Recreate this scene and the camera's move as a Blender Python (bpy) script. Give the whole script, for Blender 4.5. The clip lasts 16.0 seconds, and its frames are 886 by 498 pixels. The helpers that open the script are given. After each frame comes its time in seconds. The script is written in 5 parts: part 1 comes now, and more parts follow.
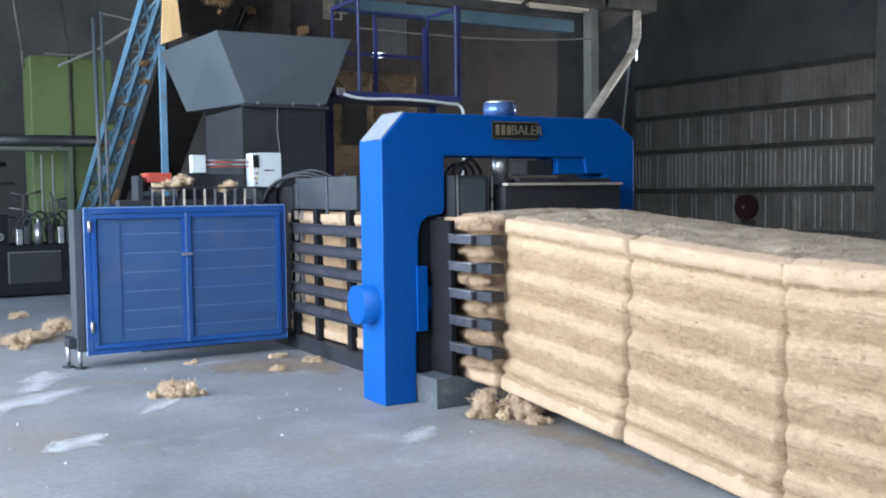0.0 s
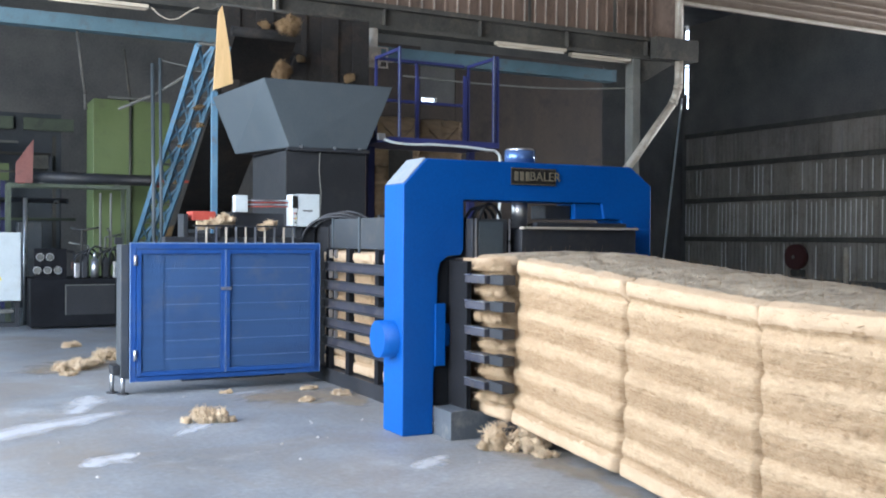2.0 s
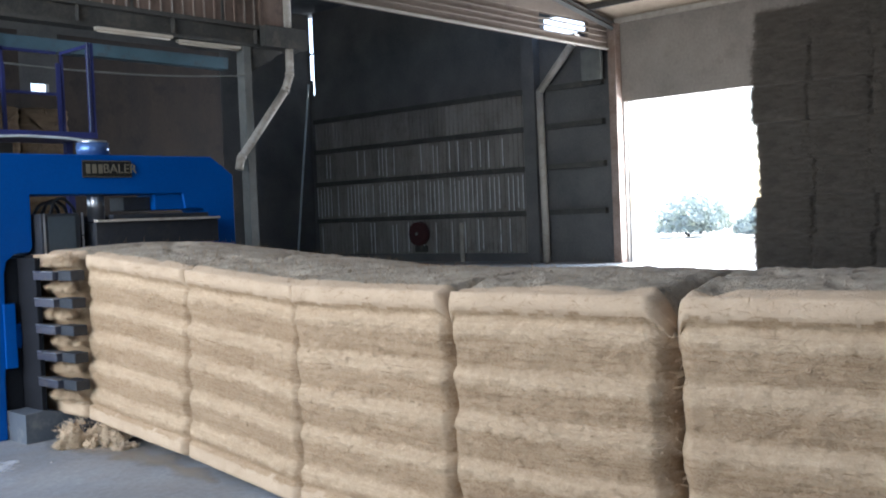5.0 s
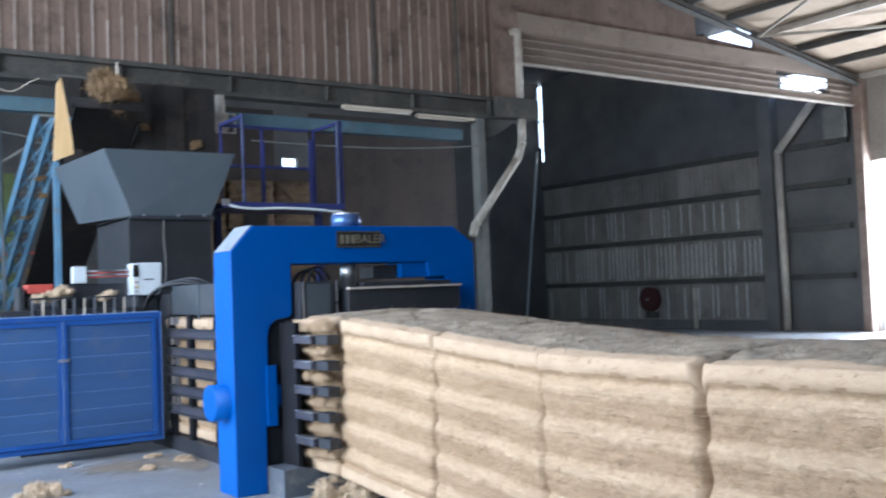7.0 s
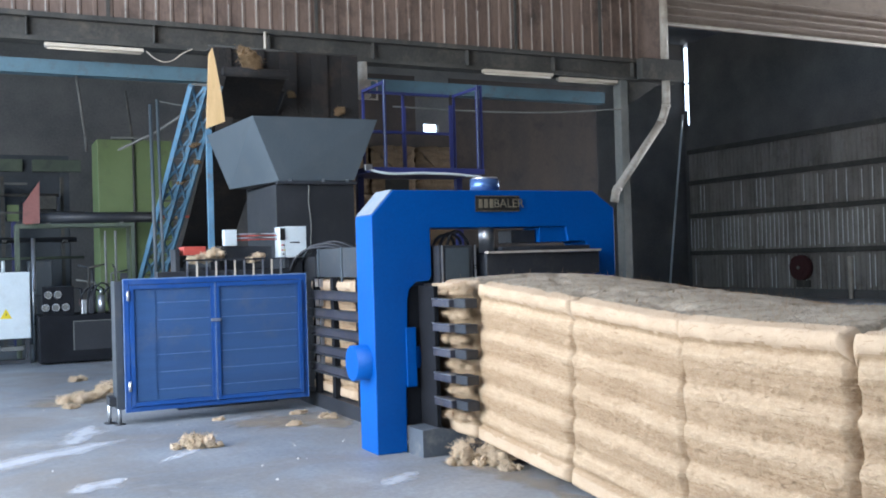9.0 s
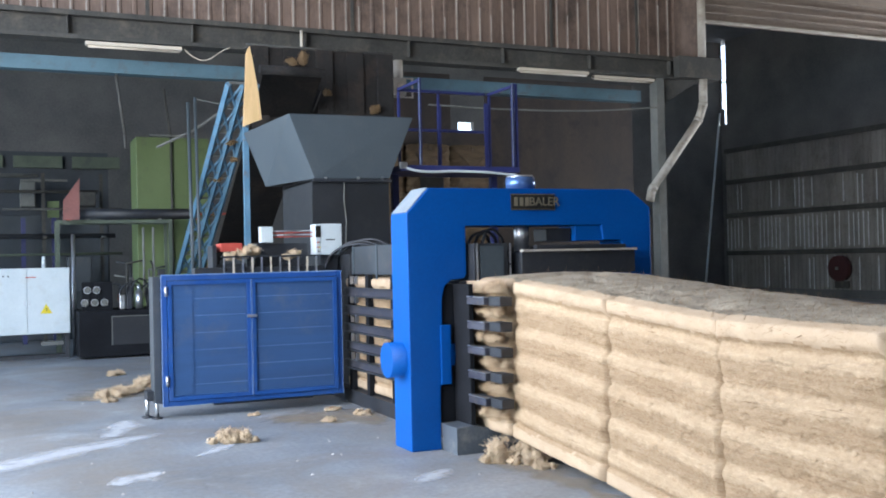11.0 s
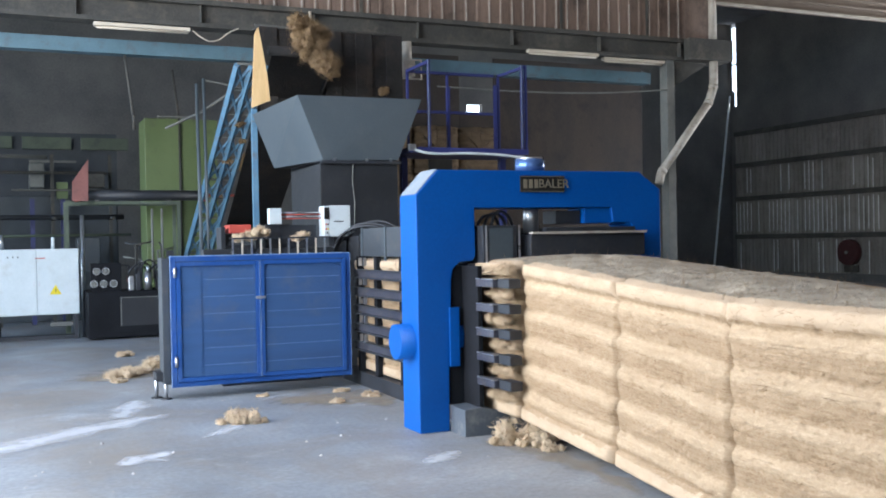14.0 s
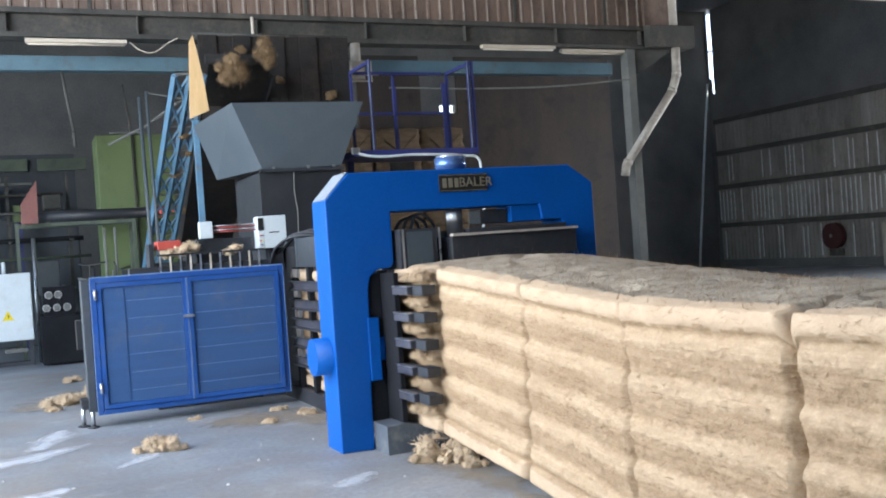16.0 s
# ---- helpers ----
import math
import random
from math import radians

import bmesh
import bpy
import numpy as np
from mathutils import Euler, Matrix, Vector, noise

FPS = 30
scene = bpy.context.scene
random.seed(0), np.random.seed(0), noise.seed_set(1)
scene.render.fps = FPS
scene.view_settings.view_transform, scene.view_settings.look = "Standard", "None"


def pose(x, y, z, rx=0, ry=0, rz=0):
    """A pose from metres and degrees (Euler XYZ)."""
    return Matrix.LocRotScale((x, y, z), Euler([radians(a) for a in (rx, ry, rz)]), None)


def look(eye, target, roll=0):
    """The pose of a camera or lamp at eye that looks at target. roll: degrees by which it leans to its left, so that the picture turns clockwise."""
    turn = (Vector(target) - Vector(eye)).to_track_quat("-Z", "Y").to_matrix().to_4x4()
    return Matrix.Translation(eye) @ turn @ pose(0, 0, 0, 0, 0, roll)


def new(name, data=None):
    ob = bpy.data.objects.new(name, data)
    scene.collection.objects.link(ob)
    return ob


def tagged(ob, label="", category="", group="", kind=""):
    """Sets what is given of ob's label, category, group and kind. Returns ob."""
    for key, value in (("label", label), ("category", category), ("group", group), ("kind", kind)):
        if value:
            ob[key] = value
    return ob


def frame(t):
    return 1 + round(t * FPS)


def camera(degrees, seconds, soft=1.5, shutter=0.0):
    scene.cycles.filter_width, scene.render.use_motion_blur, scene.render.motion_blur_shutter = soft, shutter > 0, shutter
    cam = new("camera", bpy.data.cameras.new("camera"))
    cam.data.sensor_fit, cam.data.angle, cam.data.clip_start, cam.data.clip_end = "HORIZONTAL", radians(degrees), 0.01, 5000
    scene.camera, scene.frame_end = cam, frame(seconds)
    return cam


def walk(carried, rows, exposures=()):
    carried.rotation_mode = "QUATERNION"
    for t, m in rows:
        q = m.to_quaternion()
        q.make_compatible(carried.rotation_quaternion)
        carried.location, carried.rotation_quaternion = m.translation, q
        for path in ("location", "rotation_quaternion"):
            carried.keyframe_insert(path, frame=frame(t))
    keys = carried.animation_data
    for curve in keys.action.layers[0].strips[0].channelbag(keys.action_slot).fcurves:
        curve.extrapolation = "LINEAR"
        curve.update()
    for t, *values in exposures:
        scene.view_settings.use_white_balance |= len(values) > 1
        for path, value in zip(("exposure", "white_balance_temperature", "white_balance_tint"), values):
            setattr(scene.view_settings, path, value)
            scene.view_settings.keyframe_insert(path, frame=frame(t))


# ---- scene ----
cam = camera(48.7, 16.0, 1.9, 0.4)
PATH = [
    (0, (0.065, 1.291, 1.379), (1.083, 3.008, 1.264), -0.7),
    (0.5, (0.067, 1.294, 1.382), (1.047, 3.036, 1.336), -0.5),
    (1, (0.099, 1.294, 1.386), (1.035, 3.061, 1.398), -0.8),
    (1.5, (0.123, 1.129, 1.382), (1.051, 2.900, 1.394), -0.2),
    (2, (0.121, 0.866, 1.362), (1.040, 2.642, 1.337), 0.4),
    (2.5, (0.189, 0.617, 1.403), (0.955, 2.462, 1.307), -2.6),
    (3, (0.364, 0.473, 1.365), (1.519, 2.097, 1.192), -1.5),
    (3.5, (0.392, 0.380, 1.36), (1.789, 1.790, 1.119), -2.9),
    (5.8, (0.375, 0.361, 1.393), (1.821, 1.741, 1.456), -2.8),
    (6, (0.365, 0.398, 1.404), (1.753, 1.834, 1.506), -2.8),
    (6.5, (0.327, 0.394, 1.404), (1.602, 1.93, 1.531), -2.7),
    (7, (0.275, 0.38, 1.396), (1.407, 2.027, 1.478), -2.2),
    (7.5, (0.249, 0.362, 1.397), (1.221, 2.109, 1.443), -1.9),
    (8, (0.287, 0.372, 1.388), (1.174, 2.164, 1.415), -1.7),
    (8.5, (0.291, 0.377, 1.388), (1.177, 2.17, 1.41), -1.7),
    (11, (0.276, 0.375, 1.383), (1.098, 2.198, 1.403), -1.3),
    (11.5, (0.279, 0.384, 1.382), (1.069, 2.221, 1.401), -1.3),
    (12, (0.27, 0.387, 1.378), (1.044, 2.231, 1.378), -1.3),
    (12.5, (0.269, 0.388, 1.377), (1.053, 2.228, 1.368), -1.4),
    (13, (0.266, 0.386, 1.375), (1.065, 2.219, 1.364), -1.3),
    (13.5, (0.275, 0.396, 1.376), (1.085, 2.225, 1.359), -1.2),
    (14, (0.274, 0.392, 1.378), (1.081, 2.222, 1.363), -1.1),
    (14.5, (0.29, 0.378, 1.384), (1.085, 2.213, 1.378), -2.0),
    (15, (0.394, 0.374, 1.368), (1.229, 2.192, 1.352), -3.3),
    (15.5, (0.646, 0.464, 1.343), (1.497, 2.274, 1.315), -3.9),
    (16, (0.972, 0.526, 1.367), (1.779, 2.356, 1.358), -4.0),
]

EXPOSURES = [(0.0, 2.16, 5980, 10), (2.2, 2.27, 6150, 10), (3.0, 2.03, 6600, 10), (3.5, 1.76, 6100, 10), (4.8, 1.68, 5900, 10), (5.8, 1.81, 5580, 10), (6.6, 2.01, 5580, 10), (7.5, 2.16, 5680, 10), (8.7, 2.16, 5830, 10), (11.0, 2.16, 5980, 10), (16.0, 2.21, 6080, 10)]
walk(cam, [(t, look(eye, target, roll)) for t, eye, target, roll in PATH], EXPOSURES)

# ---- light ----
world = bpy.data.worlds.new("sky")
scene.world = world
world.use_nodes = True
wt = world.node_tree
sky = wt.nodes.new("ShaderNodeTexSky")
sky.sky_type, sky.sun_disc = "NISHITA", False
sky.sun_elevation, sky.sun_rotation = radians(45), radians(76)
wt.nodes["Background"].inputs["Strength"].default_value = 0.15
wt.links.new(sky.outputs[0], wt.nodes["Background"].inputs["Color"])

sun_data = bpy.data.lights.new("sun", "SUN")
sun_data.energy, sun_data.angle, sun_data.color = 5.0, radians(0.6), (1.0, 0.95, 0.86)
sun = new("sun", sun_data)
sun.matrix_world = look((40, 10, 41), (0, 0, 0))


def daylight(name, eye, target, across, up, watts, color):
    """An added area lamp that stands in for sky light through an open side or gate."""
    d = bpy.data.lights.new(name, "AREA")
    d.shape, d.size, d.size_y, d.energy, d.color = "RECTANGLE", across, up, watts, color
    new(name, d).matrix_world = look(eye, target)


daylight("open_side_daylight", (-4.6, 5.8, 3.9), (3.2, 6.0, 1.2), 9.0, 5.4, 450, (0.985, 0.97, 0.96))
# Fill lamp added to lift the dark back hall.
daylight("back_hall_fill", (-8.9, 19.7, 2.6), (0.0, 19.7, 2.4), 8.0, 5.0, 105, (0.74, 0.88, 1.0))
daylight("side_gate_daylight", (22.15, 11.9, 2.1), (10.0, 11.9, 2.4), 3.5, 3.9, 330, (0.95, 0.97, 1.0))


# ---- materials ----
def nodes_of(name):
    m = bpy.data.materials.new(name)
    m.use_nodes = True
    t = m.node_tree
    return m, t, t.nodes["Principled BSDF"]


def add_node(t, kind, **values):
    n = t.nodes.new(kind)
    for k, v in values.items():
        n.inputs[k.replace("_", " ")].default_value = v
    return n


def surface(name, a, b, rough=0.6, metal=0.0, scale=3.0, fine=60.0, bump=0.1, stretch=(1, 1, 1), dirt=None, dirt_amount=0.5, vary=0.0):
    """Two-tone weathered surface: broad stains, fine grain, dirt blotches with their own shape, and fine relief."""
    m, t, bsdf = nodes_of(name)
    co = t.nodes.new("ShaderNodeTexCoord")
    mp = t.nodes.new("ShaderNodeMapping")
    mp.inputs["Scale"].default_value = stretch
    t.links.new(co.outputs["Object"], mp.inputs["Vector"])
    big = add_node(t, "ShaderNodeTexNoise", Scale=scale, Detail=6.0, Roughness=0.6)
    small = add_node(t, "ShaderNodeTexNoise", Scale=fine, Detail=4.0, Roughness=0.65)
    for n in (big, small):
        t.links.new(mp.outputs[0], n.inputs["Vector"])
    ramp = t.nodes.new("ShaderNodeValToRGB")
    ramp.color_ramp.elements[0].position, ramp.color_ramp.elements[1].position = 0.32, 0.68
    ramp.color_ramp.elements[0].color, ramp.color_ramp.elements[1].color = (*a, 1), (*b, 1)
    mix0 = t.nodes.new("ShaderNodeMath")
    mix0.operation = "MULTIPLY_ADD"
    mix0.inputs[1].default_value, mix0.inputs[2].default_value = 0.45, 0.275
    t.links.new(small.outputs[0], mix0.inputs[0])
    av = t.nodes.new("ShaderNodeMath")
    av.operation = "ADD"
    half = t.nodes.new("ShaderNodeMath")
    half.operation = "MULTIPLY_ADD"
    half.inputs[1].default_value, half.inputs[2].default_value = 0.8, -0.4
    t.links.new(big.outputs[0], half.inputs[0])
    t.links.new(half.outputs[0], av.inputs[0])
    t.links.new(mix0.outputs[0], av.inputs[1])
    t.links.new(av.outputs[0], ramp.inputs[0])
    col = ramp.outputs[0]
    if dirt:
        dn = add_node(t, "ShaderNodeTexNoise", Scale=scale * 2.3, Detail=8.0, Roughness=0.7)
        t.links.new(co.outputs["Object"], dn.inputs["Vector"])
        dr = t.nodes.new("ShaderNodeValToRGB")
        dr.color_ramp.elements[0].position, dr.color_ramp.elements[1].position = 0.52, 0.7
        dr.color_ramp.elements[1].color = (dirt_amount,) * 3 + (1,)
        t.links.new(dn.outputs[0], dr.inputs[0])
        mx = t.nodes.new("ShaderNodeMixRGB")
        mx.inputs[2].default_value = (*dirt, 1)
        t.links.new(dr.outputs[0], mx.inputs[0])
        t.links.new(col, mx.inputs[1])
        col = mx.outputs[0]
    if vary:
        info = t.nodes.new("ShaderNodeObjectInfo")
        hv = t.nodes.new("ShaderNodeHueSaturation")
        mr = t.nodes.new("ShaderNodeMapRange")
        mr.inputs[3].default_value, mr.inputs[4].default_value = 1 - vary, 1 + vary
        t.links.new(info.outputs["Random"], mr.inputs[0])
        t.links.new(mr.outputs[0], hv.inputs["Value"])
        t.links.new(col, hv.inputs["Color"])
        col = hv.outputs[0]
    t.links.new(col, bsdf.inputs["Base Color"])
    rr = t.nodes.new("ShaderNodeMapRange")
    rr.inputs[3].default_value, rr.inputs[4].default_value = max(rough - 0.12, 0.05), min(rough + 0.15, 1)
    t.links.new(big.outputs[0], rr.inputs[0])
    t.links.new(rr.outputs[0], bsdf.inputs["Roughness"])
    bsdf.inputs["Metallic"].default_value = metal
    bp = add_node(t, "ShaderNodeBump", Strength=bump, Distance=0.02)
    t.links.new(small.outputs[0], bp.inputs["Height"])
    t.links.new(bp.outputs[0], bsdf.inputs["Normal"])
    return m


BLUE = surface("blue machine paint", (0.001, 0.058, 0.26), (0.002, 0.08, 0.33), 0.5, 0, 1.5, 40, 0.03, dirt=(0.008, 0.07, 0.28), dirt_amount=0.35)
DARKBLUE = surface("dark blue rail paint", (0.016, 0.02, 0.085), (0.028, 0.035, 0.14), 0.45, 0, 3, 60, 0.04)
MESHBLUE = surface("dusty blue expanded sheet", (0.014, 0.058, 0.168), (0.03, 0.09, 0.23), 0.75, 0, 1.6, 220, 0.5, stretch=(0.5, 1, 5), dirt=(0.075, 0.105, 0.18), dirt_amount=0.7)
CAGEBLUE = surface("dusty blue cage paint", (0.0051, 0.0493, 0.2125), (0.0102, 0.07225, 0.2805), 0.5, 0, 2, 60, 0.05, dirt=(0.06, 0.11, 0.24), dirt_amount=0.6)
BLUE.node_tree.nodes["Principled BSDF"].inputs["Specular IOR Level"].default_value = 0.22
BLACK = surface("black machine paint", (0.014, 0.016, 0.02), (0.028, 0.031, 0.038), 0.5, 0, 3, 70, 0.1, dirt=(0.09, 0.075, 0.055), dirt_amount=0.28)
FEEDBLACK = surface("sooty black sheet", (0.008, 0.009, 0.011), (0.017, 0.019, 0.023), 0.65, 0, 2, 60, 0.1, dirt=(0.05, 0.045, 0.04), dirt_amount=0.25)
DARKPANEL = surface("dark grey panel paint", (0.03, 0.036, 0.043), (0.048, 0.056, 0.064), 0.5, 0, 3, 60, 0.05, dirt=(0.12, 0.1, 0.08), dirt_amount=0.3)
DULLGREEN = surface("dull grey-green paint", (0.06, 0.078, 0.055), (0.1, 0.122, 0.085), 0.7, 0, 2, 40, 0.1, dirt=(0.04, 0.045, 0.045), dirt_amount=0.7)
GREY = surface("graphite sheet paint", (0.05, 0.065, 0.076), (0.07, 0.086, 0.098), 0.5, 0, 1.0, 50, 0.04, dirt=(0.12, 0.12, 0.12), dirt_amount=0.2)
STEEL = surface("bright worn steel", (0.45, 0.46, 0.48), (0.65, 0.66, 0.68), 0.3, 0.9, 8, 80, 0.05)
WHITE = surface("white cabinet enamel", (0.50, 0.56, 0.575), (0.60, 0.65, 0.66), 0.4, 0, 2, 40, 0.02, dirt=(0.35, 0.33, 0.28), dirt_amount=0.3)
PIPE = surface("dusty cream pipe", (0.32, 0.285, 0.235), (0.46, 0.42, 0.36), 0.6, 0, 4, 40, 0.1, dirt=(0.2, 0.16, 0.12), dirt_amount=0.6)
TEAL = surface("teal painted steel", (0.06, 0.115, 0.145), (0.09, 0.16, 0.20), 0.6, 0, 2, 40, 0.1, dirt=(0.08, 0.07, 0.06), dirt_amount=0.7)
SKYBLUE = surface("light blue conveyor paint", (0.07, 0.16, 0.25), (0.13, 0.25, 0.35), 0.55, 0, 4, 60, 0.08, dirt=(0.14, 0.125, 0.11), dirt_amount=1.0)
BEAM = surface("dusty dark beam", (0.03, 0.03, 0.0275), (0.0725, 0.06875, 0.06), 0.85, 0, 2, 30, 0.3, dirt=(0.14, 0.12, 0.09), dirt_amount=0.5)
POST = surface("weathered concrete post", (0.1066, 0.1107, 0.1025), (0.1804, 0.1804, 0.164), 0.85, 0, 3, 50, 0.3)
GREEN = surface("green machine paint", (0.0945, 0.1332, 0.0468), (0.1305, 0.1728, 0.0675), 0.5, 0, 1.5, 50, 0.05, dirt=(0.06, 0.07, 0.04), dirt_amount=0.5)
RED = surface("faded red paint", (0.36, 0.05, 0.035), (0.48, 0.09, 0.06), 0.6, 0, 3, 50, 0.1)
WOOD = surface("fresh pine board", (0.55, 0.36, 0.16), (0.72, 0.5, 0.25), 0.6, 0, 2, 20, 0.1, stretch=(6, 6, 0.6))
FIBRE = surface("loose coir fibre", (0.1615, 0.09775, 0.04675), (0.323, 0.2167, 0.1105), 1.0, 0, 9, 120, 1.0, dirt=(0.2, 0.12, 0.05), dirt_amount=0.5)
SHEET = surface("rusty brown corrugated sheet", (0.1101, 0.07549, 0.05819), (0.2086, 0.1465, 0.1142), 0.7, 0.1, 0.7, 14, 0.2, stretch=(3, 3, 0.5), dirt=(0.045, 0.034, 0.028), dirt_amount=0.85)
GREYSHEET = surface("grey ribbed sheet", (0.1858, 0.1701, 0.1513), (0.3096, 0.2873, 0.2583), 0.4, 0.2, 0.8, 20, 0.2, stretch=(2, 2, 0.6), dirt=(0.10, 0.07, 0.05), dirt_amount=0.5, vary=0.15)
ROOF = surface("brown roof sheet", (0.30, 0.23, 0.16), (0.42, 0.33, 0.24), 0.8, 0, 0.6, 14, 0.2, dirt=(0.14, 0.1, 0.07), dirt_amount=0.5)
# Blue tint and lifted tone put the hall's haze into the wall colour.
WALL = surface("dark wall tinted for blue haze", (0.04704, 0.05453, 0.06858), (0.1078, 0.1171, 0.135), 0.9, 0, 0.8, 20, 0.3, dirt=(0.03, 0.03, 0.034), dirt_amount=0.7)
# Stack by the gate: shade against the bright gate is put into its colour.
STACK = surface("brown fibre darkened for shade", (0.13, 0.108, 0.085), (0.235, 0.2, 0.16), 1.0, 0, 3, 50, 1.0, stretch=(1, 1, 4))
# Pale tones that paint the lit lines along sheet ribs.
BAYRIBLIT = surface("pale lit lines on bay ribs", (0.55, 0.555, 0.55), (0.78, 0.79, 0.78), 0.5, 0.0, 5, 40, 0.1, dirt=(0.2, 0.18, 0.16), dirt_amount=0.8)
WALLRIBLIT = surface("pale highlights on rib edges", (0.26, 0.235, 0.205), (0.42, 0.39, 0.35), 0.6, 0.0, 3, 40, 0.1, stretch=(1, 1, 0.6), dirt=(0.1, 0.075, 0.058), dirt_amount=0.9)
BAYWALL = surface("dark grey bay wall", (0.07, 0.07, 0.07), (0.145, 0.138, 0.13), 0.9, 0, 0.8, 20, 0.3)
# Ground tone raised towards white for the glare outside the gate.
GROUND = surface("outdoor ground paled for glare", (0.5, 0.48, 0.44), (0.62, 0.6, 0.55), 0.95, 0, 0.4, 20, 0.3)
LAMPWHITE = surface("dusty lamp enamel", (0.44, 0.385, 0.30), (0.56, 0.50, 0.41), 0.45, 0, 5, 40, 0.03)
YELLOW = surface("yellow warning paint", (0.65, 0.5, 0.01), (0.75, 0.6, 0.02), 0.5, 0, 8, 60, 0.02)
PLATE = surface("black name plate", (0.012, 0.012, 0.011), (0.03, 0.028, 0.024), 0.35, 0.2, 8, 60, 0.03)
BRASS = surface("pale brass letters", (0.17, 0.15, 0.105), (0.24, 0.21, 0.15), 0.5, 0.3, 12, 80, 0.02)


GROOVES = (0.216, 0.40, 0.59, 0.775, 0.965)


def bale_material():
    """Pressed fibre in layers: loose fibre painted paler where ridges catch light, tan where the hollows under them lie
    in shade, thin broken cracks.
    """
    m, t, bsdf = nodes_of("pressed straw-coloured fibre")

    def math_node(op, a, b=None, c=None):
        n = t.nodes.new("ShaderNodeMath")
        n.operation = op
        for k, v in enumerate((a, b, c)):
            if v is None:
                continue
            if isinstance(v, (int, float)):
                n.inputs[k].default_value = v
            else:
                t.links.new(v, n.inputs[k])
        return n.outputs[0]

    def noise_at(scale, stretch, detail, rough, distortion=0.0):
        mp = t.nodes.new("ShaderNodeMapping")
        mp.inputs["Scale"].default_value = stretch
        t.links.new(shifted.outputs[0], mp.inputs["Vector"])
        n = add_node(t, "ShaderNodeTexNoise", Scale=scale, Detail=detail, Roughness=rough, Distortion=distortion)
        t.links.new(mp.outputs[0], n.inputs["Vector"])
        return n.outputs[0]

    co = t.nodes.new("ShaderNodeTexCoord")
    info = t.nodes.new("ShaderNodeObjectInfo")
    shifted = t.nodes.new("ShaderNodeVectorMath")
    shifted.operation = "MULTIPLY_ADD"
    shifted.inputs[1].default_value = (37.0, 53.0, 0.0)
    t.links.new(info.outputs["Random"], shifted.inputs[0])
    t.links.new(co.outputs["Object"], shifted.inputs[2])
    sep = t.nodes.new("ShaderNodeSeparateXYZ")
    t.links.new(co.outputs["Object"], sep.inputs[0])
    wander = noise_at(2.6, (1, 1, 0.4), 3.0, 0.6)
    ragged = noise_at(24.0, (1, 1, 1.6), 5.0, 0.7, 0.6)
    tuft = noise_at(55.0, (1, 1, 1.5), 6.0, 0.75, 1.0)
    strand = noise_at(2.2, (1.4, 1.4, 34.0), 7.0, 0.65, 0.25)
    crack = noise_at(1.7, (1.3, 1.3, 40.0), 4.0, 0.55, 0.2)
    stain = noise_at(1.9, (1, 1, 1.4), 5.0, 0.6)
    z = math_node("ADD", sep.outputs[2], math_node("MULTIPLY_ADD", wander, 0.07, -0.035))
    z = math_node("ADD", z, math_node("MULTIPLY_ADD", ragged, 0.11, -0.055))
    # Lit and shaded bands of the ridges, put into the colour by height.
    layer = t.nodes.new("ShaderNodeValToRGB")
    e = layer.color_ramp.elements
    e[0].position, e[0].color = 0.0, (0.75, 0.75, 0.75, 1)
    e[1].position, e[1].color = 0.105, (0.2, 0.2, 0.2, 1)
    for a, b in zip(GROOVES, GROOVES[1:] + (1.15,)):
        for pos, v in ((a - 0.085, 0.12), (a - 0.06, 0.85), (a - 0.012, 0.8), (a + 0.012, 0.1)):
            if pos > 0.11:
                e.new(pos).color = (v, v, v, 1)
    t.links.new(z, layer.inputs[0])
    fine = math_node("MULTIPLY_ADD", tuft, 1.25, -0.625)
    fine = math_node("ADD", fine, math_node("MULTIPLY_ADD", strand, 0.8, -0.4))
    fine = math_node("ADD", fine, math_node("MULTIPLY_ADD", stain, 0.5, -0.25))
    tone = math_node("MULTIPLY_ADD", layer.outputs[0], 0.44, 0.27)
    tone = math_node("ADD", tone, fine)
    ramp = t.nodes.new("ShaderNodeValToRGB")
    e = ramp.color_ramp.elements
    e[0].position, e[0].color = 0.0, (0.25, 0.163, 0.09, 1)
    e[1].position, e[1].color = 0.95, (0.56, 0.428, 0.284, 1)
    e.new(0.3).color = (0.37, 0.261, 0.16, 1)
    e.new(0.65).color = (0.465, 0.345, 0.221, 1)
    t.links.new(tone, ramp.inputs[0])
    cr = t.nodes.new("ShaderNodeValToRGB")
    cr.color_ramp.elements[0].position, cr.color_ramp.elements[0].color = 0.27, (0.7, 0.7, 0.7, 1)
    cr.color_ramp.elements[1].position, cr.color_ramp.elements[1].color = 0.33, (0, 0, 0, 1)
    t.links.new(crack, cr.inputs[0])
    mk = t.nodes.new("ShaderNodeMixRGB")
    mk.inputs[2].default_value = (0.19, 0.115, 0.065, 1)
    t.links.new(cr.outputs[0], mk.inputs[0])
    t.links.new(ramp.outputs[0], mk.inputs[1])
    t.links.new(mk.outputs[0], bsdf.inputs["Base Color"])
    bsdf.inputs["Roughness"].default_value = 1.0
    bsdf.inputs["Specular IOR Level"].default_value = 0.1
    rough = math_node("ADD", math_node("MULTIPLY", tuft, 0.6), math_node("MULTIPLY", strand, 0.5))
    rough = math_node("ADD", rough, math_node("MULTIPLY", ragged, 0.6))
    b1 = add_node(t, "ShaderNodeBump", Strength=0.8, Distance=0.018)
    t.links.new(rough, b1.inputs["Height"])
    t.links.new(b1.outputs[0], bsdf.inputs["Normal"])
    return m


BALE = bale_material()


